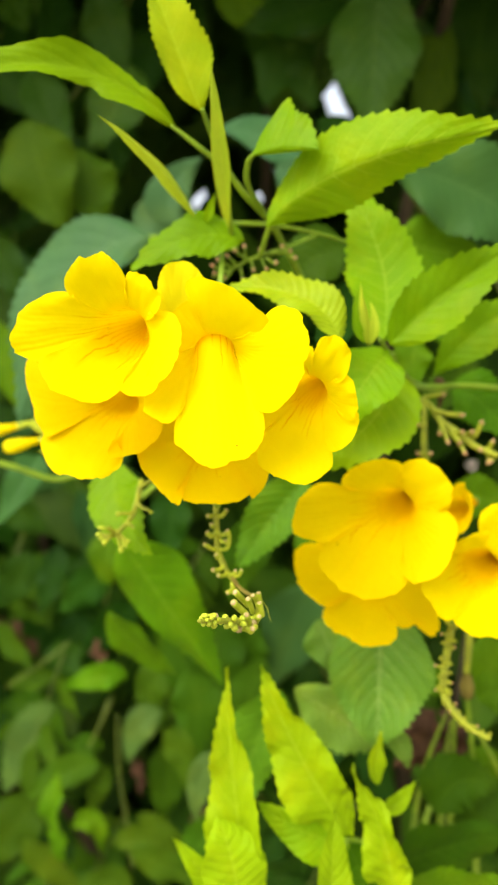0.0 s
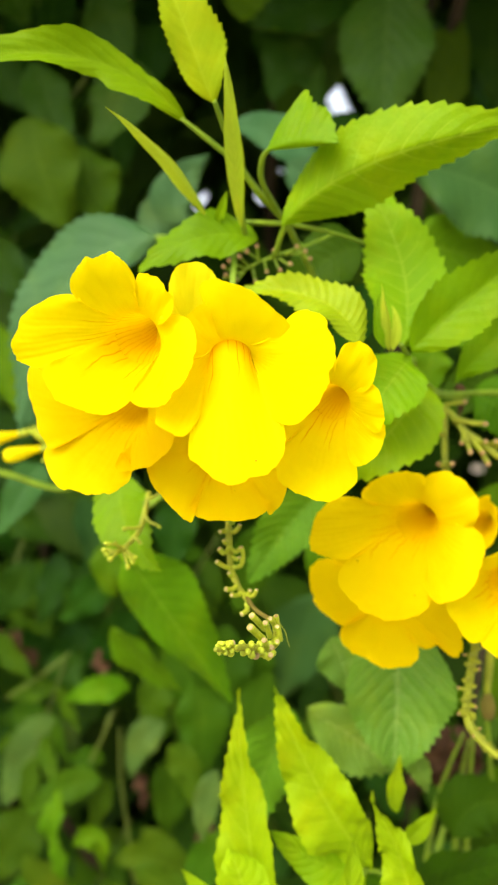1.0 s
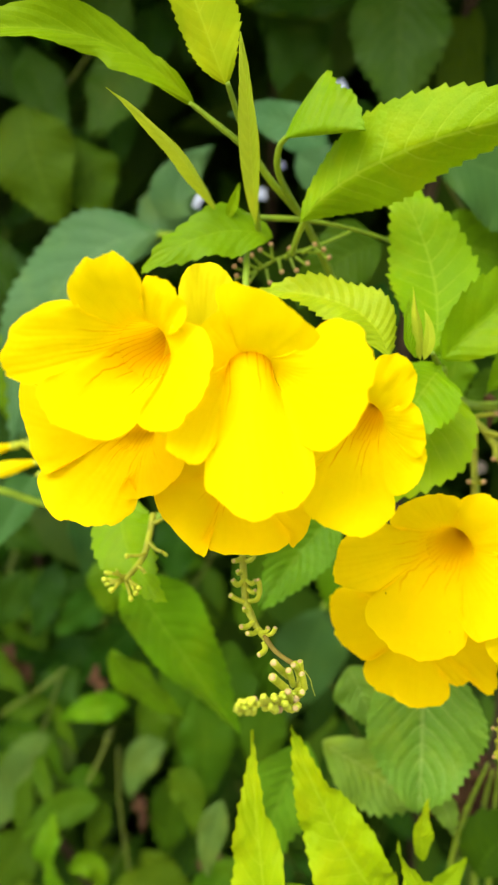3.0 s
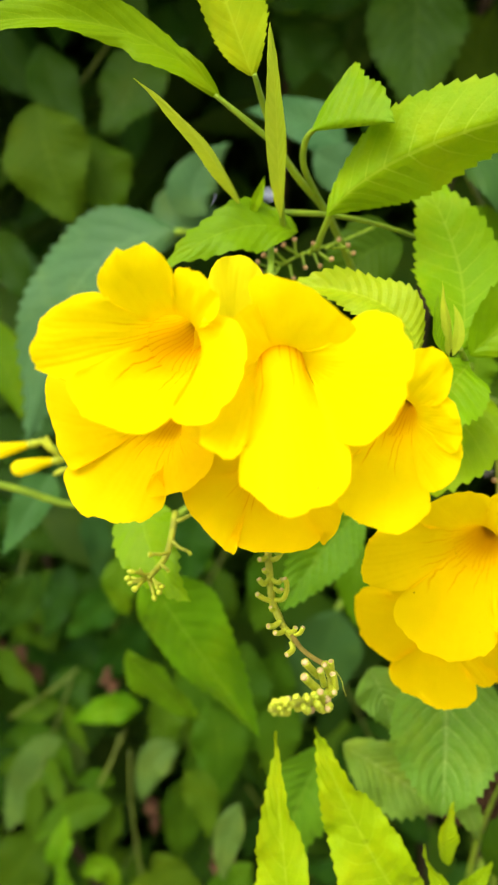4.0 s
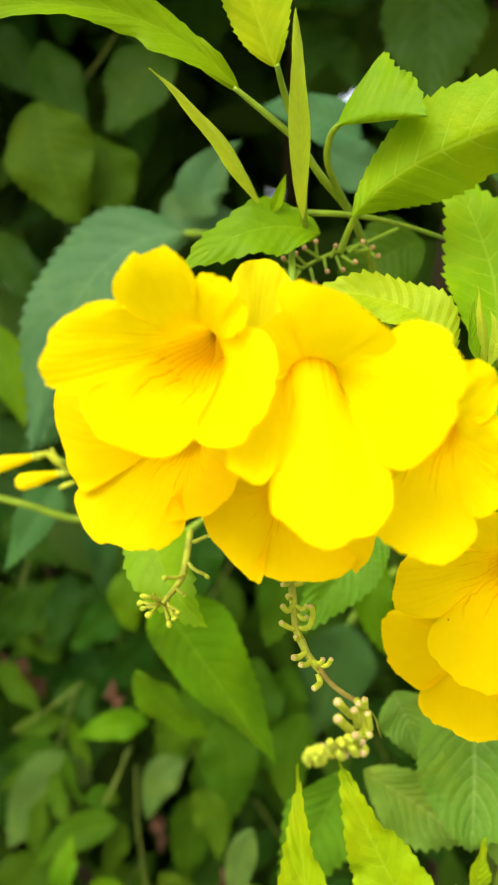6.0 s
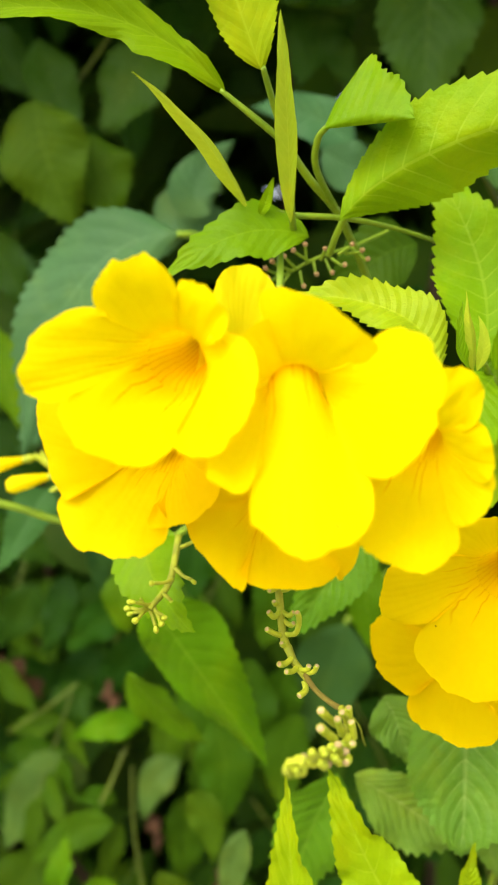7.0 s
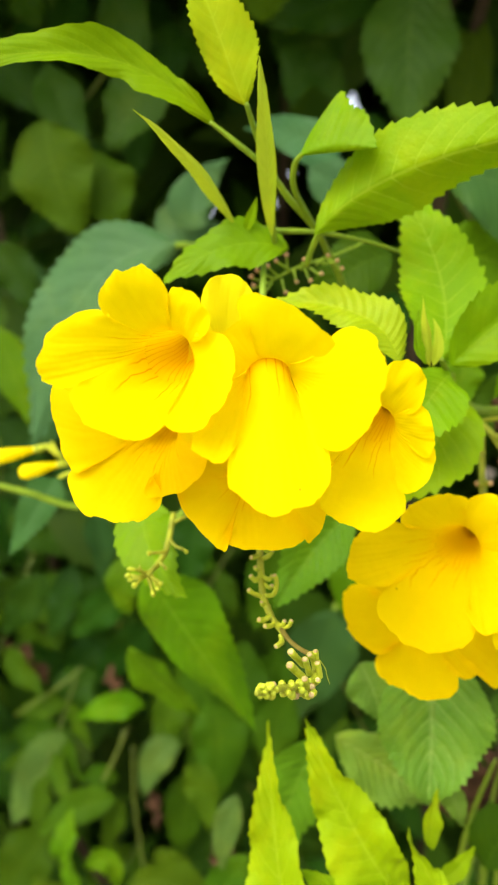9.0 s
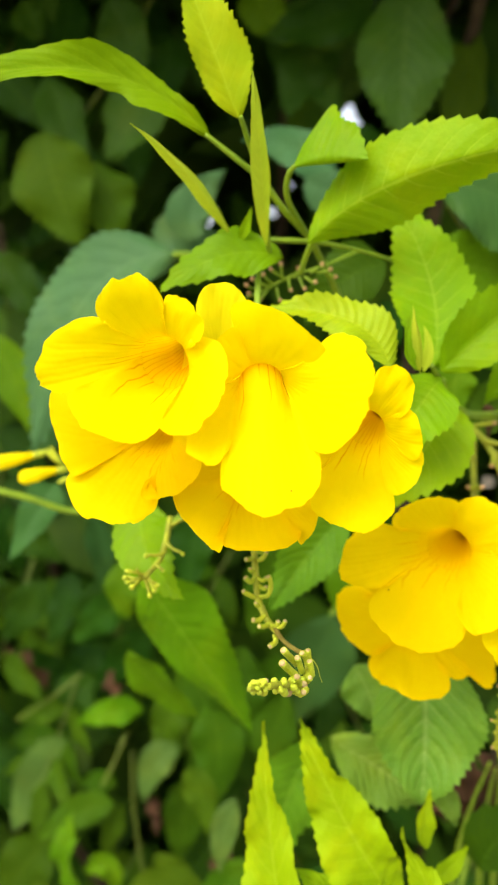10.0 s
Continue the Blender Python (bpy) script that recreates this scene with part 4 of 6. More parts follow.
tube("bud_stalk", hanging_raceme, [(0.02, 21.40, -4.74), (-0.04, 21.20, -4.58), (-0.07, 21.00, -4.42)], [0.081, 0.078, 0.085], BUD)
bead("bud", hanging_raceme, (-0.07, 21.02, -4.44), (-0.12, -0.78, 0.61), 0.06, 0.15, STUB_TIP, "", 0.5)
tube("bud_stalk", hanging_raceme, [(0.08, 21.50, -4.81), (0.16, 21.30, -4.81), (0.09, 21.10, -4.81)], [0.081, 0.078, 0.085], BUD)
bead("bud", hanging_raceme, (0.10, 21.13, -4.81), (-0.29, -0.96, -0.02), 0.06, 0.15, STUB_TIP, "", 0.5)
tube("thread", hanging_raceme, [(0.35, 22.00, -4.26), (0.48, 22.00, -4.46), (0.53, 22.00, -4.66), (0.59, 22.00, -4.83)], [0.014, 0.012, 0.01, 0.008], RACEME, "fine pale thread")
rng = random.Random(41)
for k in range(46):
    s = k / 45
    place = Vector((-1.06, 19.25, -4.17)).lerp(Vector((-0.58, 20.40, -4.44)), s) if s < 0.55 else Vector((-0.58, 20.40, -4.44)).lerp(Vector((0.11, 21.70, -4.84)), (s - 0.55) / 0.45)
    turn = k * 2.4
    way = Vector((math.cos(turn) - 0.55, -0.5, math.sin(turn)))
    size = 0.11 + 0.09 * s + rng.uniform(-0.02, 0.03)
    bead("bud", hanging_raceme, place + way.normalized() * 0.04, way, size * 1.15, size, STUB_TIP if s > 0.4 and k % 6 == 0 else BUD, "", rng.uniform(0.5, 0.75))

low_raceme = thing("flower_raceme", (6.97, 28.00, -5.94), "hanging spent raceme with rough stub scars", "flower stalk", "spent racemes")
tube("stalk", low_raceme, [(7.05, 28.00, -5.84), (6.80, 27.80, -6.86), (6.63, 27.70, -7.80), (6.58, 27.60, -8.38), (6.76, 27.40, -8.89), (7.34, 27.20, -9.50), (7.99, 27.00, -9.81)], [0.12, 0.13, 0.13, 0.13, 0.15, 0.11, 0.07], RACEME)
bead("bud_stalk", low_raceme, (6.91, 27.60, -5.95), (0.47, -0.86, 0.19), 0.29, 0.15, RACEME, "", 0.6)
bead("bud", low_raceme, (7.04, 27.35, -5.90), (0.97, 0.00, 0.24), 0.08, 0.11, BUD_TIP, "", 0.6)
bead("bud_stalk", low_raceme, (6.88, 27.60, -6.13), (-0.86, -0.33, 0.39), 0.31, 0.16, RACEME, "", 0.6)
bead("bud_stalk", low_raceme, (6.84, 27.60, -6.31), (0.14, -0.93, 0.33), 0.53, 0.14, RACEME, "", 0.6)
bead("bud_stalk", low_raceme, (6.81, 27.60, -6.49), (-0.69, -0.70, 0.19), 0.51, 0.12, RACEME, "", 0.6)
bead("bud", low_raceme, (6.46, 27.24, -6.39), (-0.97, 0.00, 0.24), 0.08, 0.11, BUD_TIP, "", 0.6)
bead("bud_stalk", low_raceme, (6.78, 27.60, -6.66), (0.47, -0.88, 0.02), 0.35, 0.16, RACEME, "", 0.6)
bead("bud_stalk", low_raceme, (6.75, 27.60, -6.84), (-0.61, -0.71, 0.35), 0.57, 0.15, RACEME, "", 0.6)
bead("bud_stalk", low_raceme, (6.72, 27.60, -7.04), (0.19, -0.88, 0.44), 0.51, 0.14, RACEME, "", 0.6)
bead("bud", low_raceme, (6.81, 27.15, -6.82), (0.97, 0.00, 0.24), 0.08, 0.11, BUD_TIP, "", 0.6)
bead("bud_stalk", low_raceme, (6.69, 27.60, -7.24), (-0.67, -0.74, 0.06), 0.52, 0.17, RACEME, "", 0.6)
bead("bud_stalk", low_raceme, (6.65, 27.60, -7.44), (0.47, -0.88, 0.07), 0.32, 0.17, RACEME, "", 0.6)
bead("bud_stalk", low_raceme, (6.62, 27.60, -7.64), (-0.83, -0.42, 0.37), 0.37, 0.13, RACEME, "", 0.6)
bead("bud", low_raceme, (6.31, 27.45, -7.50), (-0.97, 0.00, 0.24), 0.08, 0.11, BUD_TIP, "", 0.6)
bead("bud_stalk", low_raceme, (6.60, 27.60, -7.81), (0.47, -0.84, 0.29), 0.42, 0.13, RACEME, "", 0.6)
bead("bud_stalk", low_raceme, (6.60, 27.60, -7.94), (-0.74, -0.62, 0.26), 0.39, 0.15, RACEME, "", 0.6)
bead("bud_stalk", low_raceme, (6.59, 27.60, -8.06), (0.37, -0.93, 0.09), 0.40, 0.17, RACEME, "", 0.6)
bead("bud", low_raceme, (6.74, 27.23, -8.03), (0.97, 0.00, 0.24), 0.08, 0.11, BUD_TIP, "", 0.6)
bead("bud_stalk", low_raceme, (6.59, 27.60, -8.19), (-0.69, -0.72, 0.03), 0.51, 0.12, RACEME, "", 0.6)
bead("bud_stalk", low_raceme, (6.58, 27.60, -8.32), (0.32, -0.94, 0.11), 0.49, 0.15, RACEME, "", 0.6)
bead("bud_stalk", low_raceme, (6.61, 27.60, -8.44), (-0.60, -0.73, 0.34), 0.59, 0.15, RACEME, "", 0.6)
bead("bud", low_raceme, (6.25, 27.17, -8.24), (-0.97, 0.00, 0.24), 0.08, 0.11, BUD_TIP, "", 0.6)
bead("bud_stalk", low_raceme, (6.65, 27.60, -8.56), (0.19, -0.87, 0.46), 0.51, 0.17, RACEME, "", 0.6)
bead("bud_stalk", low_raceme, (6.70, 27.60, -8.68), (-0.68, -0.73, 0.08), 0.36, 0.12, RACEME, "", 0.6)
bead("bud_stalk", low_raceme, (6.75, 27.60, -8.80), (0.20, -0.96, 0.21), 0.47, 0.12, RACEME, "", 0.6)
bead("bud", low_raceme, (6.84, 27.15, -8.70), (0.97, 0.00, 0.24), 0.08, 0.11, BUD_TIP, "", 0.6)
bead("bud_stalk", low_raceme, (6.80, 27.60, -8.92), (-0.60, -0.69, 0.41), 0.56, 0.13, RACEME, "", 0.6)
bead("bud_stalk", low_raceme, (6.90, 27.60, -9.05), (0.54, -0.84, 0.02), 0.36, 0.17, RACEME, "", 0.6)
bead("bud_stalk", low_raceme, (7.03, 27.60, -9.19), (-0.59, -0.69, 0.43), 0.49, 0.12, RACEME, "", 0.6)
bead("bud", low_raceme, (6.74, 27.26, -8.98), (-0.97, 0.00, 0.24), 0.08, 0.11, BUD_TIP, "", 0.6)
bead("bud_stalk", low_raceme, (7.16, 27.60, -9.33), (0.27, -0.89, 0.37), 0.39, 0.12, RACEME, "", 0.6)
bead("bud_stalk", low_raceme, (7.29, 27.60, -9.48), (-0.72, -0.69, 0.03), 0.33, 0.17, RACEME, "", 0.6)
bead("bud_stalk", low_raceme, (7.42, 27.60, -9.62), (0.53, -0.77, 0.36), 0.37, 0.14, RACEME, "", 0.6)
bead("bud", low_raceme, (7.62, 27.32, -9.49), (0.97, 0.00, 0.24), 0.08, 0.11, BUD_TIP, "", 0.6)
bead("bud_stalk", low_raceme, (7.56, 27.60, -9.71), (-0.70, -0.68, 0.22), 0.48, 0.15, RACEME, "", 0.6)
bead("bud_stalk", low_raceme, (7.70, 27.60, -9.78), (0.57, -0.77, 0.29), 0.35, 0.16, RACEME, "", 0.6)
bead("bud_stalk", low_raceme, (7.85, 27.60, -9.86), (-0.53, -0.77, 0.36), 0.64, 0.14, RACEME, "", 0.6)
bead("bud", low_raceme, (7.51, 27.11, -9.63), (-0.97, 0.00, 0.24), 0.08, 0.11, BUD_TIP, "", 0.6)
bead("bud_stalk", low_raceme, (7.99, 27.60, -9.93), (0.42, -0.72, 0.56), 0.37, 0.15, RACEME, "", 0.6)
bead("bud_stalk", low_raceme, (8.13, 27.60, -10.01), (-0.60, -0.76, 0.25), 0.46, 0.12, RACEME, "", 0.6)
tube("stalk", low_raceme, [(8.67, 32.00, -7.01), (8.61, 32.00, -8.12), (8.52, 32.00, -9.05)], [0.16, 0.14, 0.13], RACEME)
bead("node", low_raceme, (8.54, 32.00, -9.01), (0.04, 0.00, -1.00), 1.07, 0.60, BROWN_NODE, "swollen brown node", 0.5)

low_stems = thing("leafy_shoot", (9.46, 38.00, -16.23), "thin yellow-green stems rising among dry leaves", "stems", "leafy shoots")
tube("stem", low_stems, [(8.17, 43.00, -24.92), (7.93, 38.00, -16.23), (8.71, 36.00, -11.93)], [0.16, 0.12, 0.05], STALK)
tube("stem", low_stems, [(10.55, 43.00, -24.92), (9.21, 37.00, -15.29), (8.86, 35.00, -11.60)], [0.16, 0.12, 0.05], STALK)
tube("stem", low_stems, [(12.04, 43.00, -24.92), (9.91, 36.00, -14.63), (9.07, 34.00, -10.39)], [0.16, 0.11, 0.05], STALK)
tube("stem", low_stems, [(13.56, 40.00, -19.30), (10.41, 35.00, -13.49), (8.85, 33.00, -11.16)], [0.15, 0.11, 0.05], STALK)
tube("stem", low_stems, [(10.04, 44.00, -25.50), (9.27, 39.00, -16.11), (9.21, 37.00, -12.59)], [0.17, 0.12, 0.05], STALK)
leaf(low_stems, (9.80, 35.00, -11.06), (10.23, 35.00, -10.46), (11.87, 35.00, -10.82), 1.82, -15, 15, MID, teeth=8)
leaf(low_stems, (8.95, 37.00, -11.06), (8.38, 37.00, -10.61), (7.54, 37.00, -11.44), 1.28, 15, 15, MID, teeth=8)
leaf(low_stems, (9.71, 36.00, -14.63), (10.02, 36.00, -13.63), (12.08, 36.00, -14.63), 1.50, -10, 15, MID, teeth=8)
leaf(low_stems, (7.98, 35.00, -15.92), (8.59, 35.00, -13.85), (10.65, 35.00, -14.70), 2.91, -10, 15, SHADE, teeth=10)

yellow_buds = thing("flower_bud_sprig", (-8.27, 34.00, 0.33), "pair of unopened yellow trumpet buds on a green stalk", "flower buds", "flower bud stalks")
tube("stalk", yellow_buds, [(-7.44, 34.50, -0.38), (-8.09, 34.20, 0.05), (-8.48, 33.90, 0.52), (-9.16, 33.80, 0.80)], [0.12, 0.09, 0.09, 0.07], STALK)
tube("stalk", yellow_buds, [(-7.99, 34.20, -0.05), (-8.08, 34.00, 0.14), (-8.30, 33.90, 0.21)], [0.09, 0.09, 0.07], STALK)
tube("stalk", yellow_buds, [(-11.81, 34.00, -0.49), (-9.98, 34.20, -0.97), (-8.18, 34.60, -1.54), (-7.06, 35.00, -1.12)], [0.14, 0.14, 0.14, 0.15], STALK)
tube("flower_bud", yellow_buds, [(-8.46, 33.80, 0.16), (-8.95, 33.70, 0.07), (-9.41, 33.50, -0.05), (-9.81, 33.30, -0.14), (-10.01, 33.20, -0.16)], [0.09, 0.16, 0.27, 0.30, 0.16], PETAL_PLAIN, "unopened yellow bud")
bead("calyx", yellow_buds, (-8.20, 33.90, 0.21), (-0.93, -0.31, -0.18), 0.65, 0.31, BUD, "green calyx", 0.5)
tube("flower_bud", yellow_buds, [(-9.40, 33.80, 0.75), (-9.84, 33.70, 0.65), (-10.43, 33.50, 0.51), (-10.97, 33.30, 0.39), (-11.21, 33.20, 0.35)], [0.09, 0.16, 0.27, 0.30, 0.16], PETAL_PLAIN, "unopened yellow bud")
bead("calyx", yellow_buds, (-9.14, 33.90, 0.80), (-0.92, -0.33, -0.20), 0.60, 0.31, BUD, "green calyx", 0.5)
bead("bud", yellow_buds, (-8.55, 33.70, 0.33), (-0.63, -0.35, 0.69), 0.87, 0.21, BUD, "", 0.6)
bead("bud", yellow_buds, (-8.67, 33.70, 0.47), (-0.30, -0.46, 0.84), 0.66, 0.21, BUD, "", 0.6)
bead("bud", yellow_buds, (-8.43, 33.70, 0.21), (-0.47, -0.41, 0.79), 0.73, 0.21, BUD, "", 0.6)
bead("bud", yellow_buds, (-8.08, 33.70, -0.14), (-0.80, -0.47, -0.36), 0.63, 0.21, BUD, "", 0.6)

# ---- leaves about the flowers ----

middle_sprig = thing("leafy_shoot", (-3.03, 31.00, -1.63), "mid green toothed leaves hanging below the flowers", "leaves", "leafy shoots")
tube("stem", middle_sprig, [(-3.71, 28.00, -1.28), (-3.86, 27.00, -2.36), (-4.32, 26.40, -2.95)], [0.10, 0.09, 0.07], RACEME)
tube("bud_stalk", middle_sprig, [(-3.52, 26.60, -1.40), (-3.29, 26.40, -1.28), (-3.14, 26.08, -1.18)], [0.06, 0.05, 0.05], RACEME)
bead("bud", middle_sprig, (-3.14, 26.08, -1.18), (1.00, 0.00, 0.05), 0.11, 0.12, BUD, "", 0.6)
tube("bud_stalk", middle_sprig, [(-3.67, 26.60, -1.95), (-3.47, 26.40, -2.10), (-3.22, 26.02, -2.14)], [0.06, 0.05, 0.05], RACEME)
bead("bud", middle_sprig, (-3.22, 26.02, -2.14), (0.72, 0.00, -0.69), 0.17, 0.12, BUD, "", 0.6)
tube("bud_stalk", middle_sprig, [(-3.74, 26.60, -2.23), (-3.91, 26.40, -2.28), (-4.18, 26.30, -2.27)], [0.06, 0.05, 0.05], RACEME)
bead("bud", middle_sprig, (-4.18, 26.30, -2.27), (-0.98, 0.00, -0.19), 0.14, 0.18, BUD, "", 0.6)
tube("bud_stalk", middle_sprig, [(-3.98, 26.60, -2.60), (-3.83, 26.40, -2.68), (-3.77, 26.40, -2.74)], [0.06, 0.05, 0.05], RACEME)
bead("bud", middle_sprig, (-3.77, 26.40, -2.74), (0.39, 0.00, -0.92), 0.05, 0.13, BUD, "", 0.6)
tube("bud_stalk", middle_sprig, [(-4.17, 26.60, -2.84), (-4.36, 26.40, -2.85), (-4.63, 26.12, -2.73)], [0.06, 0.05, 0.05], RACEME)
bead("bud", middle_sprig, (-4.63, 26.12, -2.73), (-1.00, 0.00, 0.07), 0.24, 0.15, BUD, "", 0.6)
tube("bud_stalk", middle_sprig, [(-4.35, 26.60, -2.97), (-4.59, 26.40, -2.98), (-4.80, 26.54, -2.96)], [0.06, 0.05, 0.05], RACEME)
bead("bud", middle_sprig, (-4.80, 26.54, -2.96), (-0.99, 0.00, -0.14), 0.20, 0.19, BUD, "", 0.6)
tube("bud_stalk", middle_sprig, [(-4.35, 26.60, -2.97), (-4.47, 26.40, -3.04), (-4.56, 26.05, -3.13)], [0.06, 0.05, 0.05], RACEME)
bead("bud", middle_sprig, (-4.56, 26.05, -3.13), (-0.85, 0.00, -0.53), 0.18, 0.19, BUD, "", 0.6)
tube("bud_stalk", middle_sprig, [(-4.26, 26.60, -2.88), (-4.14, 26.40, -3.03), (-3.97, 26.38, -3.12)], [0.06, 0.05, 0.05], RACEME)
bead("bud", middle_sprig, (-3.97, 26.38, -3.12), (0.40, 0.00, -0.92), 0.14, 0.20, BUD, "", 0.6)
tube("bud_stalk", middle_sprig, [(-4.35, 26.60, -2.97), (-4.47, 26.40, -2.83), (-4.54, 26.36, -2.70)], [0.06, 0.05, 0.05], RACEME)
bead("bud", middle_sprig, (-4.54, 26.36, -2.70), (-0.89, 0.00, 0.45), 0.03, 0.12, BUD, "", 0.6)
tube("bud_stalk", middle_sprig, [(-4.35, 26.60, -2.97), (-4.24, 26.40, -3.15), (-4.14, 26.14, -3.34)], [0.06, 0.05, 0.05], RACEME)
bead("bud", middle_sprig, (-4.14, 26.14, -3.34), (0.17, 0.00, -0.98), 0.19, 0.16, BUD, "", 0.6)
tube("bud_stalk", middle_sprig, [(-4.30, 26.60, -2.91), (-4.12, 26.40, -3.11), (-4.03, 26.21, -3.23)], [0.06, 0.05, 0.05], RACEME)
bead("bud", middle_sprig, (-4.03, 26.21, -3.23), (0.44, 0.00, -0.90), 0.15, 0.20, BUD, "", 0.6)
tube("bud_stalk", middle_sprig, [(-4.35, 26.60, -2.97), (-4.54, 26.40, -3.02), (-4.74, 26.48, -3.07)], [0.06, 0.05, 0.05], RACEME)
bead("bud", middle_sprig, (-4.74, 26.48, -3.07), (-0.96, 0.00, -0.29), 0.18, 0.14, BUD, "", 0.6)
leaf(middle_sprig, (-4.74, 29.00, -0.62), (-4.98, 28.00, -2.34), (-3.24, 27.00, -3.71), 2.04, 10, 15, FRESH, teeth=12, peak=0.4)
leaf(middle_sprig, (2.30, 31.00, -1.25), (0.77, 31.00, -2.82), (-0.49, 31.00, -4.81), 2.36, 12, 32, SOFT, teeth=14, peak=0.4)
leaf(middle_sprig, (-5.27, 33.60, -4.12), (-4.25, 34.00, -5.65), (-1.10, 35.00, -10.48), 3.3, 6, -24, MID, teeth=18, peak=0.45, bite=0.7)
leaf(middle_sprig, (-6.61, 38.00, -7.93), (-5.72, 38.50, -9.42), (-3.41, 39.00, -11.25), 1.75, 20, 15, MID, teeth=12)
leaf(middle_sprig, (-10.03, 39.00, -0.57), (-10.37, 38.50, -1.25), (-11.83, 38.00, -3.98), 1.9, 10, 18, BLUISH)
tube("stem", middle_sprig, [(-3.42, 35.00, -1.36), (-5.12, 35.00, -2.81), (-5.17, 33.00, -4.21)], [0.12, 0.12, 0.09], STALK)

blue_sprig = thing("leafy_shoot", (-4.24, 38.00, 9.85), "large bluish green leaf behind the flowers", "leaves", "leafy shoots")
tube("stem", blue_sprig, [(-0.55, 38.00, 9.06), (-2.66, 38.00, 9.46), (-4.56, 37.40, 9.44)], [0.13, 0.13, 0.13], STALK)
leaf(blue_sprig, (-4.38, 37.40, 9.49), (-9.55, 37.50, 9.48), (-10.83, 38.00, 0.63), 4.30, 20, 10, PALE_BLUE, teeth=26, peak=0.45)
leaf(blue_sprig, (-5.42, 42.00, 12.64), (-5.05, 42.00, 11.04), (-2.07, 42.00, 11.18), 2.62, 0, 12, PALE_BLUE, teeth=0)
leaf(blue_sprig, (-3.44, 41.00, 11.20), (-5.14, 41.00, 12.41), (-2.30, 41.00, 14.47), 2.56, 10, 12, PALE_BLUE, teeth=0)
leaf(blue_sprig, (2.75, 40.00, 13.70), (1.08, 40.00, 15.57), (-1.69, 40.00, 15.50), 2.22, 0, 12, PALE_BLUE, teeth=0)
leaf(blue_sprig, (1.36, 40.00, 13.70), (2.75, 40.00, 12.31), (4.69, 40.00, 13.14), 2.22, 10, 12, PALE_BLUE, teeth=0)

low_leaf = thing("leafy_shoot", (5.52, 32.00, -5.90), "broad veined green leaf hanging below the flower cluster", "leaves", "leafy shoots")
tube("stem", low_leaf, [(7.30, 33.00, -4.03), (6.29, 32.50, -5.09), (5.57, 31.00, -6.04)], [0.09, 0.09, 0.09], STALK)
leaf(low_leaf, (4.96, 31.00, -5.72), (4.98, 30.60, -8.70), (4.67, 30.20, -11.33), 4.50, 6, 34, VEINED, teeth=22, peak=0.5, bite=0.8)
leaf(low_leaf, (1.85, 33.00, -10.02), (3.97, 33.20, -11.17), (5.22, 32.60, -12.29), 2.7, 5, 16, VEINED, teeth=12, peak=0.5)
leaf(low_leaf, (5.35, 31.00, -10.98), (5.87, 31.00, -11.34), (6.04, 31.00, -12.42), 0.90, 10, 15, VEINED, teeth=6)
leaf(low_leaf, (2.64, 32.00, -7.01), (3.08, 32.00, -7.68), (3.53, 32.00, -9.23), 1.9, 0, 16, VEINED, teeth=10)

side_sprig = thing("leafy_shoot", (8.18, 37.00, 10.88), "dull bluish and mid green leaves beside the bright shoot", "leaves", "leafy shoots")
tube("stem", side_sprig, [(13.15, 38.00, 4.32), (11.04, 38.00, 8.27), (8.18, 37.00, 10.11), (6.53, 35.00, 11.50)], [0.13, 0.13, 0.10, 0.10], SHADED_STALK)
leaf(side_sprig, (7.96, 32.00, -1.69), (8.74, 32.00, -2.13), (10.85, 32.00, -2.57), 1.77, 0, 12, MID, teeth=10)
leaf(side_sprig, (6.10, 34.00, 11.50), (9.17, 34.00, 11.22), (12.70, 34.00, 8.11), 3.89, 5, 12, BLUISH, teeth=18, peak=0.5)
leaf(side_sprig, (6.46, 36.00, 9.08), (6.96, 36.00, 8.71), (11.46, 36.00, 7.84), 2.75, 10, 12, MID, teeth=0)
leaf(side_sprig, (7.96, 32.00, 2.09), (8.65, 31.60, 2.18), (10.58, 31.20, -0.13), 2.30, -10, 14, MID, teeth=12)
leaf(side_sprig, (7.75, 34.00, 4.34), (8.46, 34.00, 4.81), (9.64, 34.00, 6.22), 1.89, -10, 14, MID, teeth=10)
leaf(side_sprig, (7.05, 34.00, 4.34), (6.64, 34.00, 3.51), (6.93, 34.00, 2.22), 1.65, 10, 14, MID, teeth=10)
leaf(side_sprig, (4.18, 34.00, 8.21), (2.39, 33.50, 8.04), (0.94, 34.00, 5.78), 2.52, 8, 14, SHADE, teeth=14)
leaf(side_sprig, (4.44, 35.00, 7.00), (3.86, 35.00, 5.13), (2.92, 35.00, 3.73), 1.96, -10, 14, DARK, teeth=12)
leaf(side_sprig, (10.11, 36.00, 3.84), (8.67, 36.00, 2.64), (7.47, 36.00, 0.96), 1.92, 10, 14, SHADE, teeth=12)

# ---- lower shoot ----

lower_shoot = thing("leafy_shoot", (2.89, 28.00, -15.84), "bright lime young leaves pointing up", "leaves", "leafy shoots")
tube("stem", lower_shoot, [(1.80, 44.00, -40.14), (2.13, 31.00, -22.91), (2.58, 28.80, -18.69), (2.82, 28.20, -16.34), (3.32, 28.00, -13.61)], [0.24, 0.17, 0.14, 0.12, 0.10], STALK)
tube("stem", lower_shoot, [(2.74, 28.40, -18.03), (1.15, 28.00, -16.62), (-0.02, 27.60, -15.42)], [0.10, 0.10, 0.08], STALK)
tube("stem", lower_shoot, [(3.32, 28.00, -13.61), (4.09, 28.20, -14.00), (4.83, 28.00, -15.84)], [0.08, 0.08, 0.08], STALK)
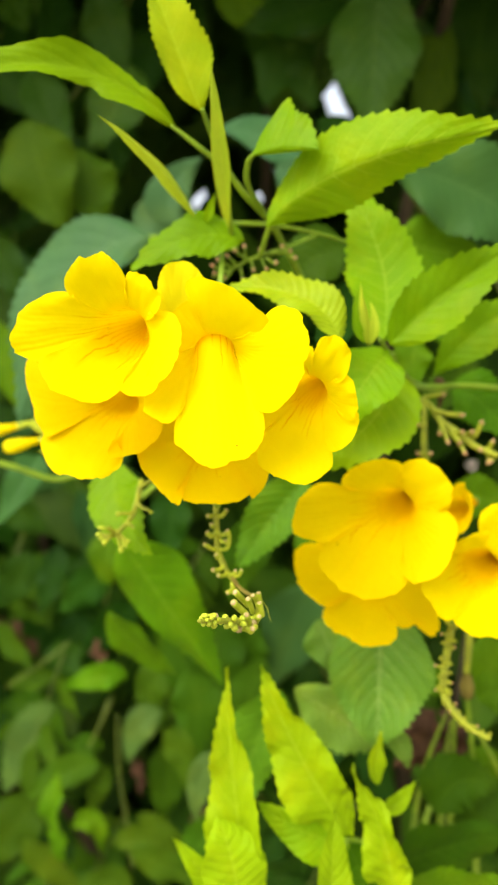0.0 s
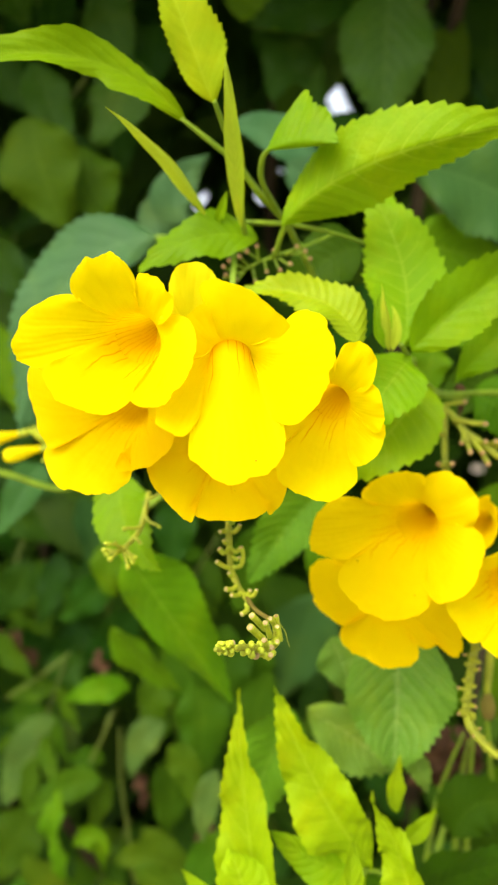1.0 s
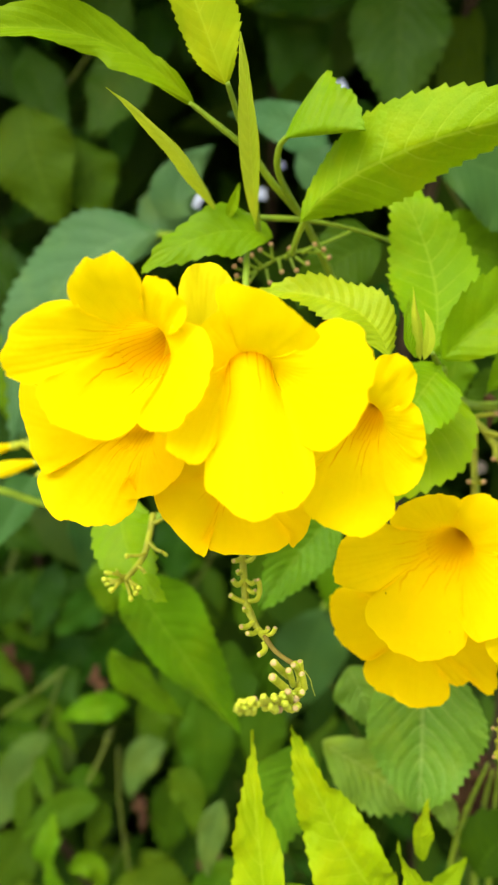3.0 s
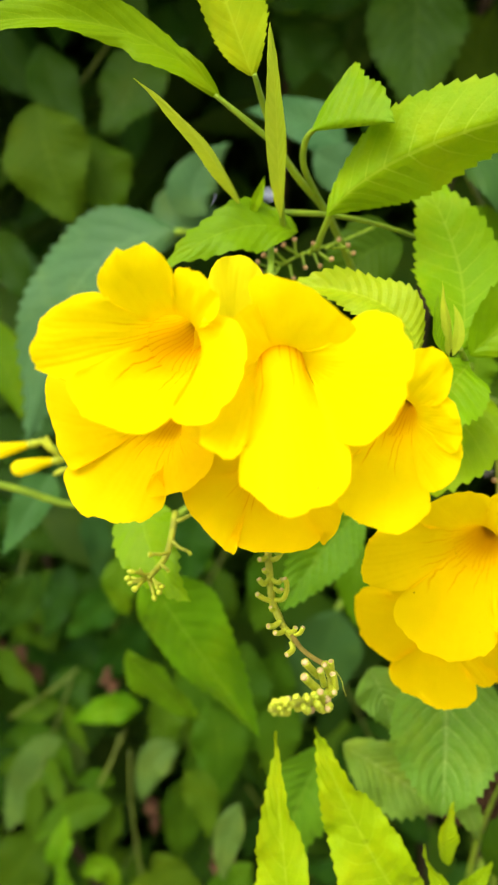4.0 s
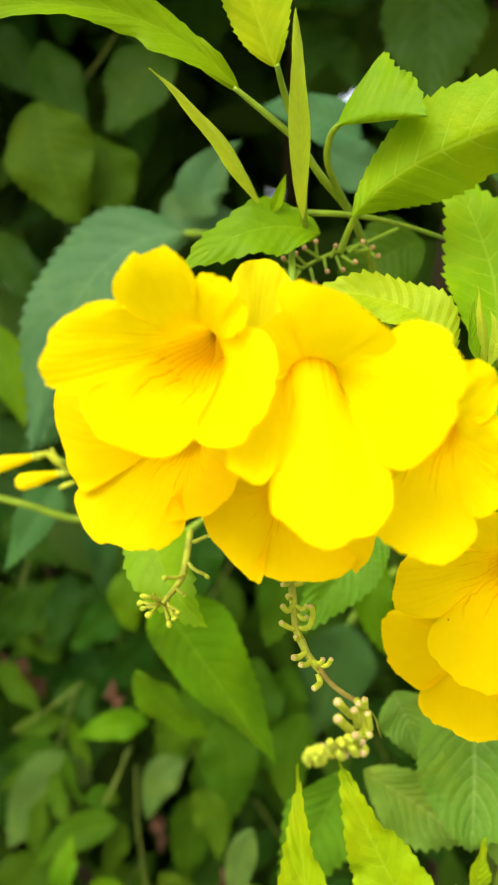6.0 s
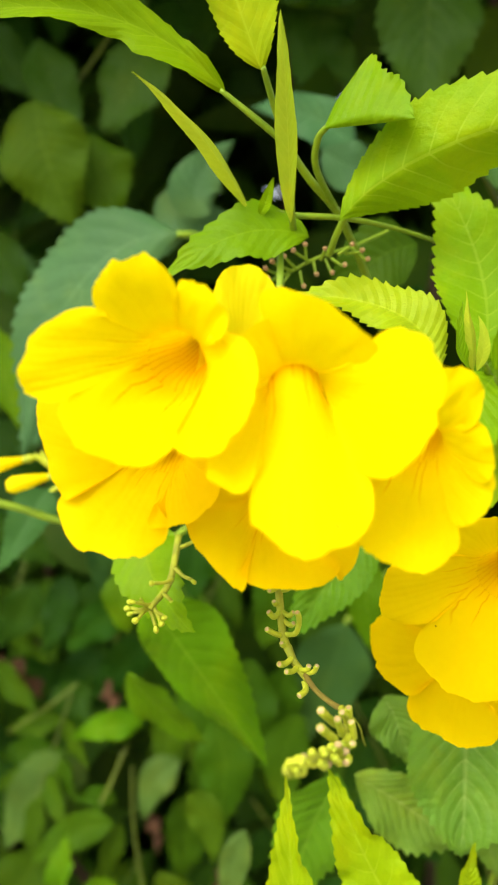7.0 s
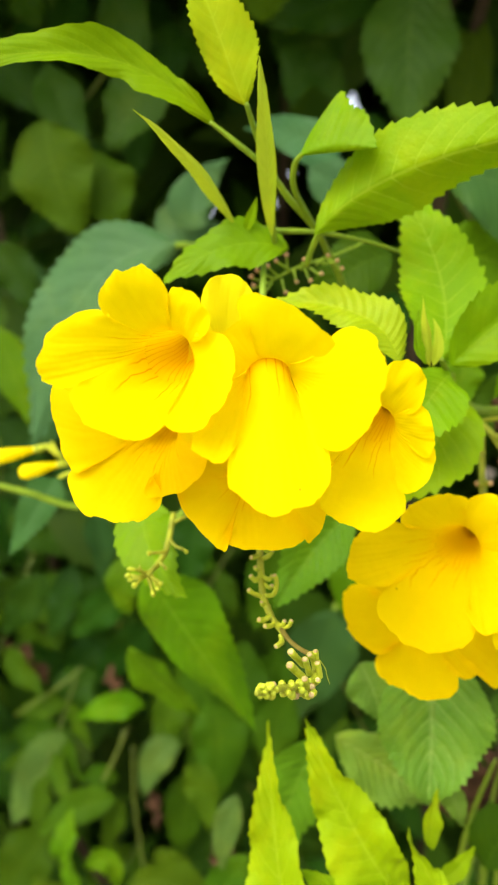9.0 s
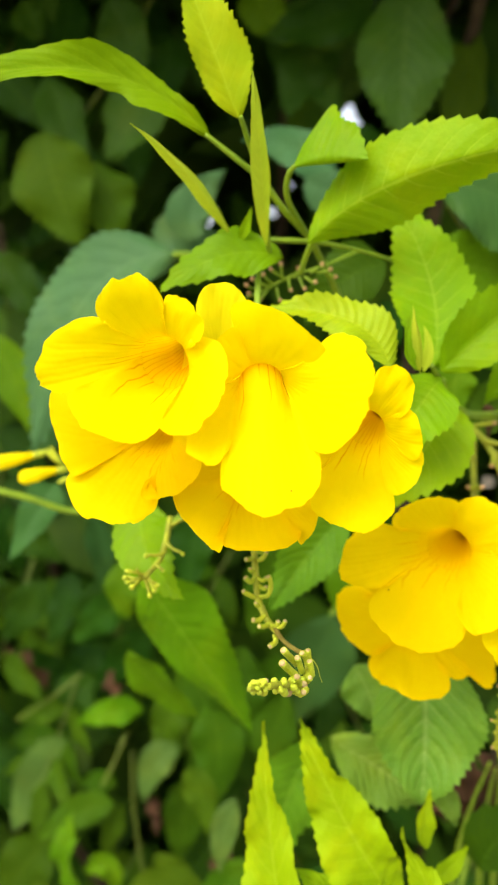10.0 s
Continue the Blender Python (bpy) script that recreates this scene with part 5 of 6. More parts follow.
leaf(lower_shoot, (0.17, 27.20, -16.14), (-0.54, 27.20, -12.19), (-0.82, 27.60, -7.63), 2.46, -18, 36, LIME, teeth=24, peak=0.42, wave=0.4, acute=0.8, bite=0.8, frill=0.4)
leaf(lower_shoot, (-0.30, 26.80, -16.28), (-0.29, 26.50, -13.81), (-1.03, 26.60, -12.24), 2.21, 10, 18, LIME, teeth=14, peak=0.6, bite=0.5)
leaf(lower_shoot, (3.49, 27.80, -13.41), (1.66, 27.25, -10.88), (0.36, 27.70, -7.60), 2.71, -6, 36, LIME, teeth=24, peak=0.42, wave=0.5, acute=0.6, bite=0.8, frill=0.45)
leaf(lower_shoot, (3.50, 28.20, -13.80), (2.15, 27.90, -13.75), (0.27, 28.00, -12.35), 1.84, 10, 20, LIME, teeth=14, bite=0.5)
leaf(lower_shoot, (4.96, 27.60, -16.00), (4.79, 27.20, -12.90), (3.41, 27.20, -10.90), 1.93, -20, 38, LIME, teeth=18, wave=0.6, acute=0.7, bite=0.8, frill=0.5)
leaf(lower_shoot, (2.70, 27.00, -16.40), (2.74, 27.00, -14.13), (2.83, 27.00, -11.94), 1.46, 15, 25, LIME, teeth=14, acute=0.6, bite=0.5)
leaf(lower_shoot, (4.53, 28.80, -12.10), (4.31, 28.60, -10.88), (4.68, 28.60, -10.09), 0.76, 15, 25, LIME, teeth=8, wave=0.3, acute=0.8, bite=0.8)
leaf(lower_shoot, (4.78, 28.80, -13.05), (5.31, 28.60, -12.67), (5.82, 28.60, -11.86), 0.72, -15, 25, LIME, teeth=8, wave=0.3, bite=0.8)
leaf(lower_shoot, (-0.41, 28.00, -16.62), (-1.62, 28.00, -14.65), (-2.64, 28.00, -13.57), 1.13, 20, 25, LIME, teeth=14, acute=0.6, bite=0.5)

lower_green = thing("leafy_shoot", (5.70, 33.00, -17.75), "mid green toothed leaves round the lime shoot", "leaves", "leafy shoots")
tube("stem", lower_green, [(6.35, 46.00, -38.78), (5.77, 38.00, -25.45), (5.70, 33.00, -18.44), (5.47, 33.00, -17.30)], [0.19, 0.16, 0.11, 0.09], STALK)
leaf(lower_green, (1.39, 34.00, -10.39), (0.13, 34.00, -12.28), (-0.61, 34.00, -15.58), 2.95, -6, 18, SOFT, teeth=14)
leaf(lower_green, (5.70, 33.00, -17.30), (7.64, 33.00, -16.27), (10.96, 33.00, -15.69), 2.75, 10, 14, SHADE, teeth=12)
leaf(lower_green, (5.35, 31.00, -17.32), (7.39, 31.00, -16.78), (9.86, 31.00, -16.68), 1.93, 10, 14, MID, teeth=12)
leaf(lower_green, (12.20, 36.00, -14.38), (10.83, 36.00, -14.87), (8.96, 36.00, -17.37), 2.75, 10, 14, SHADE, teeth=12)
leaf(lower_green, (3.51, 30.00, -14.48), (4.24, 30.00, -15.72), (4.55, 30.00, -18.64), 2.50, 10, 14, MID, teeth=12)

# ---- shaded leaves behind ----

upper_leaves = thing("leafy_branch", (7.14, 46.00, 17.99), "broad green leaves under the top of the shrub, coloured dark for shade", "leaves", "shaded branches")
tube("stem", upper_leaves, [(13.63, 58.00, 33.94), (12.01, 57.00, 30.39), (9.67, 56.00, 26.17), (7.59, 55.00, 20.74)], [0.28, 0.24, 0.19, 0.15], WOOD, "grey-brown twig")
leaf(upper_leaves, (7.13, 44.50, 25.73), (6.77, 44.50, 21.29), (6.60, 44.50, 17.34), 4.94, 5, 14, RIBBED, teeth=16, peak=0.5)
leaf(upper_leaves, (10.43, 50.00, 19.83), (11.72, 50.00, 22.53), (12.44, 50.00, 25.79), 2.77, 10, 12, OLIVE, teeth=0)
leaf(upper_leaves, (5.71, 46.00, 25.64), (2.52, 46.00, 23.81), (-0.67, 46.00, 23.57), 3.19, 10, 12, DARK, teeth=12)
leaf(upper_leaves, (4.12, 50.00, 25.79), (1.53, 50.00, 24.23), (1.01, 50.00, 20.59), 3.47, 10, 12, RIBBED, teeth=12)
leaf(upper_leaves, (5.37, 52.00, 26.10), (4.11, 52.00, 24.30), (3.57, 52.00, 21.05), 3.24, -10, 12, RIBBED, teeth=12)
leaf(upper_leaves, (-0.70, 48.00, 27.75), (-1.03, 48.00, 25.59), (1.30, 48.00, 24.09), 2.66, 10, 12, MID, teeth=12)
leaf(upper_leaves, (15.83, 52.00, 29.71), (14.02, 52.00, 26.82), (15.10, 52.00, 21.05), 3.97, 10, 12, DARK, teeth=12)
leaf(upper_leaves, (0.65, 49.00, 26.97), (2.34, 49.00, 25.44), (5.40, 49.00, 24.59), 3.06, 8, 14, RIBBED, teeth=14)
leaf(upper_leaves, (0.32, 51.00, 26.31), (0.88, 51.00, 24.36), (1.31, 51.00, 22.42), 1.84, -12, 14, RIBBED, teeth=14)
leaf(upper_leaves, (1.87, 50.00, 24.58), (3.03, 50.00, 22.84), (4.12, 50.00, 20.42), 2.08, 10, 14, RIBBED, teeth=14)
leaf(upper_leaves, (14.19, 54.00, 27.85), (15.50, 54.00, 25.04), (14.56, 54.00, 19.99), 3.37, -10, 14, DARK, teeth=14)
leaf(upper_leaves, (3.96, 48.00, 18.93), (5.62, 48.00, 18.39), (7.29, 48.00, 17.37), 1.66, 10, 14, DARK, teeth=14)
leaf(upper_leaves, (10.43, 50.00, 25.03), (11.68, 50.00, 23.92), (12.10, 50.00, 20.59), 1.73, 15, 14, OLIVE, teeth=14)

upper_side_leaves = thing("leafy_branch", (-11.68, 48.00, 19.43), "olive and green leaves in the shrub, the green coloured dark for shade", "leaves", "shaded branches")
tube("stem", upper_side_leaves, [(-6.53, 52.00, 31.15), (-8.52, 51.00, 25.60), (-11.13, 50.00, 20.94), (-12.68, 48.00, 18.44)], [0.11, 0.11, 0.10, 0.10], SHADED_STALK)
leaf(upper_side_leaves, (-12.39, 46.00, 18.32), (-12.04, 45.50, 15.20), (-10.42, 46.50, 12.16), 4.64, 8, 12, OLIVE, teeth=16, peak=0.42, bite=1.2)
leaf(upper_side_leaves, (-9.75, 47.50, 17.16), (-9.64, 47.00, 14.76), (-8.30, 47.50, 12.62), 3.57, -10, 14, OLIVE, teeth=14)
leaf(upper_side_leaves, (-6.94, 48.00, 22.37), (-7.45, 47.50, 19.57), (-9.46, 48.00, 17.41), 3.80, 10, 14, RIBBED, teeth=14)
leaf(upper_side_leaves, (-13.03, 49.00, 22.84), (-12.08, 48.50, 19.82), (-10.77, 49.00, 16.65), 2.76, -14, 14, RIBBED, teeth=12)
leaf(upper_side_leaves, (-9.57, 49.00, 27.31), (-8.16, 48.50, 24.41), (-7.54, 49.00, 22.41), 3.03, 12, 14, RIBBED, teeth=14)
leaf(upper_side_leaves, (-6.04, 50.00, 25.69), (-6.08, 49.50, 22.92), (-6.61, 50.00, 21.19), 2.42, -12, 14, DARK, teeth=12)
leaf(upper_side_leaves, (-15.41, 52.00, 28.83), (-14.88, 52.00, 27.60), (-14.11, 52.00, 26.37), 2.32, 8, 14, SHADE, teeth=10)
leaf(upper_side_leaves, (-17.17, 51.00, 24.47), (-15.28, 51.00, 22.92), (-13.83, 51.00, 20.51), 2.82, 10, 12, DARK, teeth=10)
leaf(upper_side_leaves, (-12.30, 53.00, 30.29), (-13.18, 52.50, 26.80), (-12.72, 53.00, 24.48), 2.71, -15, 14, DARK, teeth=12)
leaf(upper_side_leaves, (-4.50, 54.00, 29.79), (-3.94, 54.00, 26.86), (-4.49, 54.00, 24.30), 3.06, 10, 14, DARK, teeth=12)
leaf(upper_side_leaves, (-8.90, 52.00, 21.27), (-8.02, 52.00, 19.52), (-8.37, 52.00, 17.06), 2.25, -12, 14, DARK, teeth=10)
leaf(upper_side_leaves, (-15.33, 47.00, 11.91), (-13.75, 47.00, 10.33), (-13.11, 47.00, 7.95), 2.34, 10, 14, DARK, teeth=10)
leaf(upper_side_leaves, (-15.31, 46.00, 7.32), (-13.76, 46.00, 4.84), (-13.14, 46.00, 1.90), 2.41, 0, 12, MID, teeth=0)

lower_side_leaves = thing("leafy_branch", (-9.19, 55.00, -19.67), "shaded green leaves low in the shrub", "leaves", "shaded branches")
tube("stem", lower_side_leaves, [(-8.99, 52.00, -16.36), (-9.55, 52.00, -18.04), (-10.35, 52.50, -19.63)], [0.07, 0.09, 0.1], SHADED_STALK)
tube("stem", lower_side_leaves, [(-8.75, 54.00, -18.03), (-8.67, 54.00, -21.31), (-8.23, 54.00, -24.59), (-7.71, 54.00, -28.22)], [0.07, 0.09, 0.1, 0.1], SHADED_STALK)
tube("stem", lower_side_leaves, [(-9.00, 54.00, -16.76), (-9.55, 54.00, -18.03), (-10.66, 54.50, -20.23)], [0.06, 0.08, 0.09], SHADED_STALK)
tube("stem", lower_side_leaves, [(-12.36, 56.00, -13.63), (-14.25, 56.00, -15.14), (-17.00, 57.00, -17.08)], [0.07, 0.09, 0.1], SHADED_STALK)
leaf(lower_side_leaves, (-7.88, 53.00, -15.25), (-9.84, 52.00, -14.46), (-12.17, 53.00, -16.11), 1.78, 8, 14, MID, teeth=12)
leaf(lower_side_leaves, (-11.99, 57.00, -20.31), (-15.00, 56.00, -18.35), (-17.18, 57.00, -24.55), 4.14, -6, 12, GREYISH, teeth=14)
leaf(lower_side_leaves, (-5.83, 54.00, -17.74), (-7.80, 53.50, -18.22), (-8.01, 54.00, -21.24), 2.18, 12, 16, GREYISH, teeth=10)
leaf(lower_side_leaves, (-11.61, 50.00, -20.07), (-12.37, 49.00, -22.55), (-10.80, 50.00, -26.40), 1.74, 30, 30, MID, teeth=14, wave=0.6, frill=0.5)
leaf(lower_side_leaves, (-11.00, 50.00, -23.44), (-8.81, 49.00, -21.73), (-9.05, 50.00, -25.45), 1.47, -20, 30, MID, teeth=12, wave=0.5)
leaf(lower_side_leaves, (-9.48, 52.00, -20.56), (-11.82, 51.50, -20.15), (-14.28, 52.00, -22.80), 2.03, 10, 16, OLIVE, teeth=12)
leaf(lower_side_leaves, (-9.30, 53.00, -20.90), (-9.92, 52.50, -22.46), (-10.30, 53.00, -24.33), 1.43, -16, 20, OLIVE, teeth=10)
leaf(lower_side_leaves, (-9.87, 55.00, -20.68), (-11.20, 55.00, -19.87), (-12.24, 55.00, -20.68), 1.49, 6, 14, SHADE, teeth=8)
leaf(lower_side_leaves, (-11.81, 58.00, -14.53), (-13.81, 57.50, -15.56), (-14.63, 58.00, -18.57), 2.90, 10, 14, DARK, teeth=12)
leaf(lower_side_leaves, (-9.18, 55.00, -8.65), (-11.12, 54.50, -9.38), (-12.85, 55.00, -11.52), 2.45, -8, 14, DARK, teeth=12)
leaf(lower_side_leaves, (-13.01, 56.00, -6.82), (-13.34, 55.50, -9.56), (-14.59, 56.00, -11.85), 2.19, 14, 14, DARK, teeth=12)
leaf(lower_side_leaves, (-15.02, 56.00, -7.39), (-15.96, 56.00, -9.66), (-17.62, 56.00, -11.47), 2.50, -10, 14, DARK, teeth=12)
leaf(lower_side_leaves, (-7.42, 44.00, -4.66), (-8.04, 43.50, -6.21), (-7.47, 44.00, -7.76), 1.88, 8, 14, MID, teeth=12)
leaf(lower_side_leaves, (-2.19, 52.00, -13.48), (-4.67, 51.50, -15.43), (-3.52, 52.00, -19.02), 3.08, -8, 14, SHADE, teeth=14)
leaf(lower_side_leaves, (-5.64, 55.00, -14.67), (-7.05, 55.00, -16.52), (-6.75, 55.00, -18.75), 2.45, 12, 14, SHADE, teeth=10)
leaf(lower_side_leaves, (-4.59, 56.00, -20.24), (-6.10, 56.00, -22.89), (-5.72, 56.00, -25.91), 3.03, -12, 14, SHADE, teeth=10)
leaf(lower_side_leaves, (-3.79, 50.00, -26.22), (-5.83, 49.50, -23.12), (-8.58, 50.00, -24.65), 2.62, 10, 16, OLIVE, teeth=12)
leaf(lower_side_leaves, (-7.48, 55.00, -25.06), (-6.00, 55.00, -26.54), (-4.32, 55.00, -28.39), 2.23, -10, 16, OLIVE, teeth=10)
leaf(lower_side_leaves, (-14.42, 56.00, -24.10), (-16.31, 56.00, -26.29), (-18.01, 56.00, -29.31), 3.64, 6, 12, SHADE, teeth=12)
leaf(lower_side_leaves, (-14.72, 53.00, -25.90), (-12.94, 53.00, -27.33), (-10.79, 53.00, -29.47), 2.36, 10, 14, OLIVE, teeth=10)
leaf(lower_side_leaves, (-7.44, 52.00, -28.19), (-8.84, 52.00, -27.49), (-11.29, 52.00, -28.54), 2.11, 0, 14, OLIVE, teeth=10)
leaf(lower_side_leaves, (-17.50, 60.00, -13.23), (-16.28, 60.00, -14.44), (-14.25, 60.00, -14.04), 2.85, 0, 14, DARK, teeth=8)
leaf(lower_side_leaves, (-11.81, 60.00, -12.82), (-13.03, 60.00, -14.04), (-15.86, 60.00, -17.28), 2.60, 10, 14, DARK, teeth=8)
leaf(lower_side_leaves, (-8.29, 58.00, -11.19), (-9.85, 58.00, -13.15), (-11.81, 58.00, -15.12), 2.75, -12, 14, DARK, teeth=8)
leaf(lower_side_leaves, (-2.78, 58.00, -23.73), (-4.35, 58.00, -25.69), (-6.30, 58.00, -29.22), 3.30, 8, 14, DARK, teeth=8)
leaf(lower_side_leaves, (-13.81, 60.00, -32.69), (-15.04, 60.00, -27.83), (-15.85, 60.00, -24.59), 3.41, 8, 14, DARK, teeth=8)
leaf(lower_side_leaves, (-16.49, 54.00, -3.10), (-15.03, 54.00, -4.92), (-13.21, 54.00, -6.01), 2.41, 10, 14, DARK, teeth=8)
leaf(lower_side_leaves, (-10.54, 55.00, -13.37), (-10.17, 55.00, -14.48), (-9.72, 55.00, -15.78), 1.19, 20, 30, DRY, teeth=0, wave=1.2, curl=0.6, name="dry_leaf", label="crumpled dry red-brown leaf")
leaf(lower_side_leaves, (-18.09, 58.00, -12.77), (-16.52, 58.00, -13.55), (-15.15, 58.00, -15.31), 1.81, 20, 30, DRY, teeth=0, wave=1.2, curl=0.6, name="dry_leaf", label="crumpled dry red-brown leaf")
leaf(lower_side_leaves, (-7.93, 55.00, -21.16), (-7.30, 55.00, -22.28), (-7.41, 55.00, -23.87), 1.04, 20, 30, DRY, teeth=0, wave=1.2, curl=0.6, name="dry_leaf", label="crumpled dry red-brown leaf")
leaf(lower_side_leaves, (-3.52, 52.00, -23.11), (-2.60, 52.00, -23.99), (-3.02, 52.00, -26.26), 1.68, -20, 30, DRY, teeth=0, wave=1.2, curl=0.6, name="dry_leaf", label="crumpled dry red-brown leaf")

lower_middle_leaves = thing("leafy_branch", (2.74, 50.00, -10.95), "shaded bluish and mid green leaves behind the racemes", "leaves", "shaded branches")
tube("stem", lower_middle_leaves, [(6.45, 52.00, -5.98), (4.21, 51.00, -7.99), (3.47, 50.60, -8.98)], [0.18, 0.18, 0.14], STALK)
leaf(lower_middle_leaves, (3.60, 50.00, -8.70), (2.65, 50.00, -11.30), (1.35, 50.00, -15.29), 4.33, 0, 10, BLUISH, teeth=0)
leaf(lower_middle_leaves, (3.33, 39.00, -3.42), (2.54, 38.50, -5.18), (3.78, 39.00, -7.72), 1.71, 10, 14, MID, teeth=12)
leaf(lower_middle_leaves, (0.48, 46.00, -4.12), (-0.45, 46.00, -6.28), (-1.06, 46.00, -9.06), 2.78, -10, 14, SHADE, teeth=12)
leaf(lower_middle_leaves, (-3.78, 45.00, -2.51), (-4.68, 45.00, -4.32), (-4.38, 45.00, -6.44), 2.42, 10, 14, DARK, teeth=12)
leaf(lower_middle_leaves, (-3.69, 48.00, -13.18), (-2.36, 48.00, -15.51), (-3.69, 48.00, -19.17), 3.0, 0, 10, SHADE, teeth=12)
leaf(lower_middle_leaves, (-6.58, 45.00, -22.34), (-4.74, 45.00, -23.27), (-2.78, 45.00, -24.21), 1.81, 0, 14, OLIVE, teeth=10)
leaf(lower_middle_leaves, (-1.91, 40.00, -15.14), (-2.66, 40.00, -16.74), (-2.63, 40.00, -18.61), 1.33, 8, 14, GREYISH, teeth=10)
leaf(lower_middle_leaves, (-1.53, 48.00, -10.02), (-2.51, 48.00, -12.73), (-1.30, 48.00, -15.91), 3.49, 6, 14, SHADE, teeth=10)
leaf(lower_middle_leaves, (0.48, 49.00, -10.73), (-0.97, 49.00, -12.94), (-0.03, 49.00, -15.83), 2.72, -8, 14, SHADE, teeth=10)
leaf(lower_middle_leaves, (-4.82, 46.00, -16.14), (-3.54, 46.00, -16.93), (-3.54, 46.00, -19.64), 1.91, 10, 14, OLIVE, teeth=10)
leaf(lower_middle_leaves, (-1.28, 45.00, -20.47), (-3.31, 45.00, -22.03), (-3.46, 45.00, -24.83), 2.18, 5, 14, SHADE, teeth=10)
leaf(lower_middle_leaves, (-4.89, 50.00, -10.95), (-4.37, 50.00, -13.73), (-1.77, 50.00, -16.50), 3.0, 0, 10, SHADE, teeth=12)
leaf(lower_middle_leaves, (0.92, 46.00, -12.31), (-0.67, 46.00, -14.22), (0.29, 46.00, -17.41), 2.3, 0, 10, SHADE, teeth=12)
leaf(lower_middle_leaves, (12.44, 50.00, -19.27), (13.14, 50.00, -21.01), (15.22, 50.00, -24.13), 3.81, 0, 10, DARK, teeth=0)
leaf(lower_middle_leaves, (12.78, 44.00, -10.25), (12.93, 44.00, -12.38), (13.70, 44.00, -14.52), 2.44, 0, 10, MID, teeth=0)
leaf(lower_middle_leaves, (8.12, 40.00, -13.42), (8.28, 39.50, -14.56), (7.91, 40.00, -16.09), 1.65, 20, 30, DRY, teeth=0, wave=1.2, curl=0.6, name="dry_leaf", label="crumpled dry red-brown leaf")
leaf(lower_middle_leaves, (8.94, 39.00, -12.80), (8.30, 38.50, -13.66), (8.94, 39.00, -15.41), 1.82, -25, 30, DRY, teeth=0, wave=1.2, curl=0.6, name="dry_leaf", label="crumpled dry red-brown leaf")
leaf(lower_middle_leaves, (10.27, 41.00, -14.05), (10.49, 41.00, -15.14), (9.77, 41.00, -16.65), 1.65, 30, 30, DRY, teeth=0, wave=1.2, curl=0.6, name="dry_leaf", label="crumpled dry red-brown leaf")
leaf(lower_middle_leaves, (7.25, 41.00, -16.30), (8.23, 40.50, -15.63), (9.44, 41.00, -16.10), 1.09, 10, 30, DRY, teeth=0, wave=1.2, curl=0.6, name="dry_leaf", label="crumpled dry red-brown leaf")
leaf(lower_middle_leaves, (8.29, 40.00, -14.03), (9.89, 40.00, -14.72), (8.43, 40.00, -17.08), 1.94, 20, 30, DRY, teeth=0, wave=1.2, curl=0.6, name="dry_leaf", label="crumpled dry red-brown leaf")
leaf(lower_middle_leaves, (9.96, 40.00, -13.20), (9.82, 40.00, -14.31), (9.12, 40.00, -16.53), 1.39, -30, 30, DRY, teeth=0, wave=1.2, curl=0.6, name="dry_leaf", label="crumpled dry red-brown leaf")
leaf(side_shoot, (7.07, 31.00, 2.45), (7.45, 31.00, 2.18), (7.18, 31.00, 1.27), 0.56, 20, 30, DRY, teeth=0, wave=1.2, curl=0.6, name="dry_leaf", label="crumpled dry red-brown leaf")
tube("stem", lower_middle_leaves, [(9.29, 42.00, -18.52), (9.92, 41.00, -15.52), (10.36, 40.50, -12.52), (10.68, 40.00, -9.32)], [0.17, 0.17, 0.17, 0.14], WOOD)
tube("stem", lower_middle_leaves, [(8.15, 40.00, -20.41), (9.07, 41.00, -18.36), (9.92, 41.00, -15.80)], [0.14, 0.14, 0.14], STALK)

# ---- shrub behind ----
GAPS = [((4.35, 47, 20.3), 0.12), ((4.75, 47, 19.6), 0.2), ((5.45, 47, 19.0), 0.24), ((13.8, 50, -1.3), 0.14), ((-3.3, 52, 15.5), 0.3), ((0.7, 52, 15.6), 0.2)]


def in_gap(p, grow):
    """Whether a place (centimetres) lies on one of the openings through the shrub, which lead on outwards behind it."""
    for (x, y, z), r in GAPS:
        k = p[1] / y
        if math.hypot(p[0] - x * k, p[2] - z * k) < r * k + grow:
            return True
    return False


def sprig_leaves(material, seed):
    """One pinnate sprig: a stalk with paired leaflets and an end leaflet, hanging from its base."""
    rng = random.Random(seed)
    root = thing("leafy_sprig", (0, 0, 0), "shaded green pinnate sprig hanging inside the shrub", "leaves", "sprigs inside the shrub")
    length = rng.uniform(11, 14)
    way = Vector((0, -0.25, -1)).normalized()
    ends = [Vector((0, 0, 0)) + way * length * s + Vector((0, -0.8 * s * s, 0)) for s in (0, 0.5, 1)]
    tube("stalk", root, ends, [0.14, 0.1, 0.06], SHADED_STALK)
    for k in range(3):
        s = 0.28 + 0.26 * k
        p = way * length * s
        for sign in (-1, 1):
            out_way = (Vector((sign * rng.uniform(0.75, 1.05), rng.uniform(-0.5, 0.1), rng.uniform(-0.85, -0.25)))).normalized()
            ln = rng.uniform(5.5, 8.0)
            mid_p = p + out_way * ln * 0.5 + Vector((0, -0.5, 0.5))
            leaf(root, p, mid_p, p + out_way * ln, ln * rng.uniform(0.36, 0.46), rng.uniform(-35, 35), rng.uniform(5, 22), material, 0.4, 10, 0.2, 0.1)
    p = way * length
    leaf(root, p, p + Vector((0.3, -0.8, -4)), p + Vector((rng.uniform(-1, 1), 0, -8.5)), 3.6, rng.uniform(-30, 30), 14, material, 0.4, 12, 0.2, 0.1)
    return root


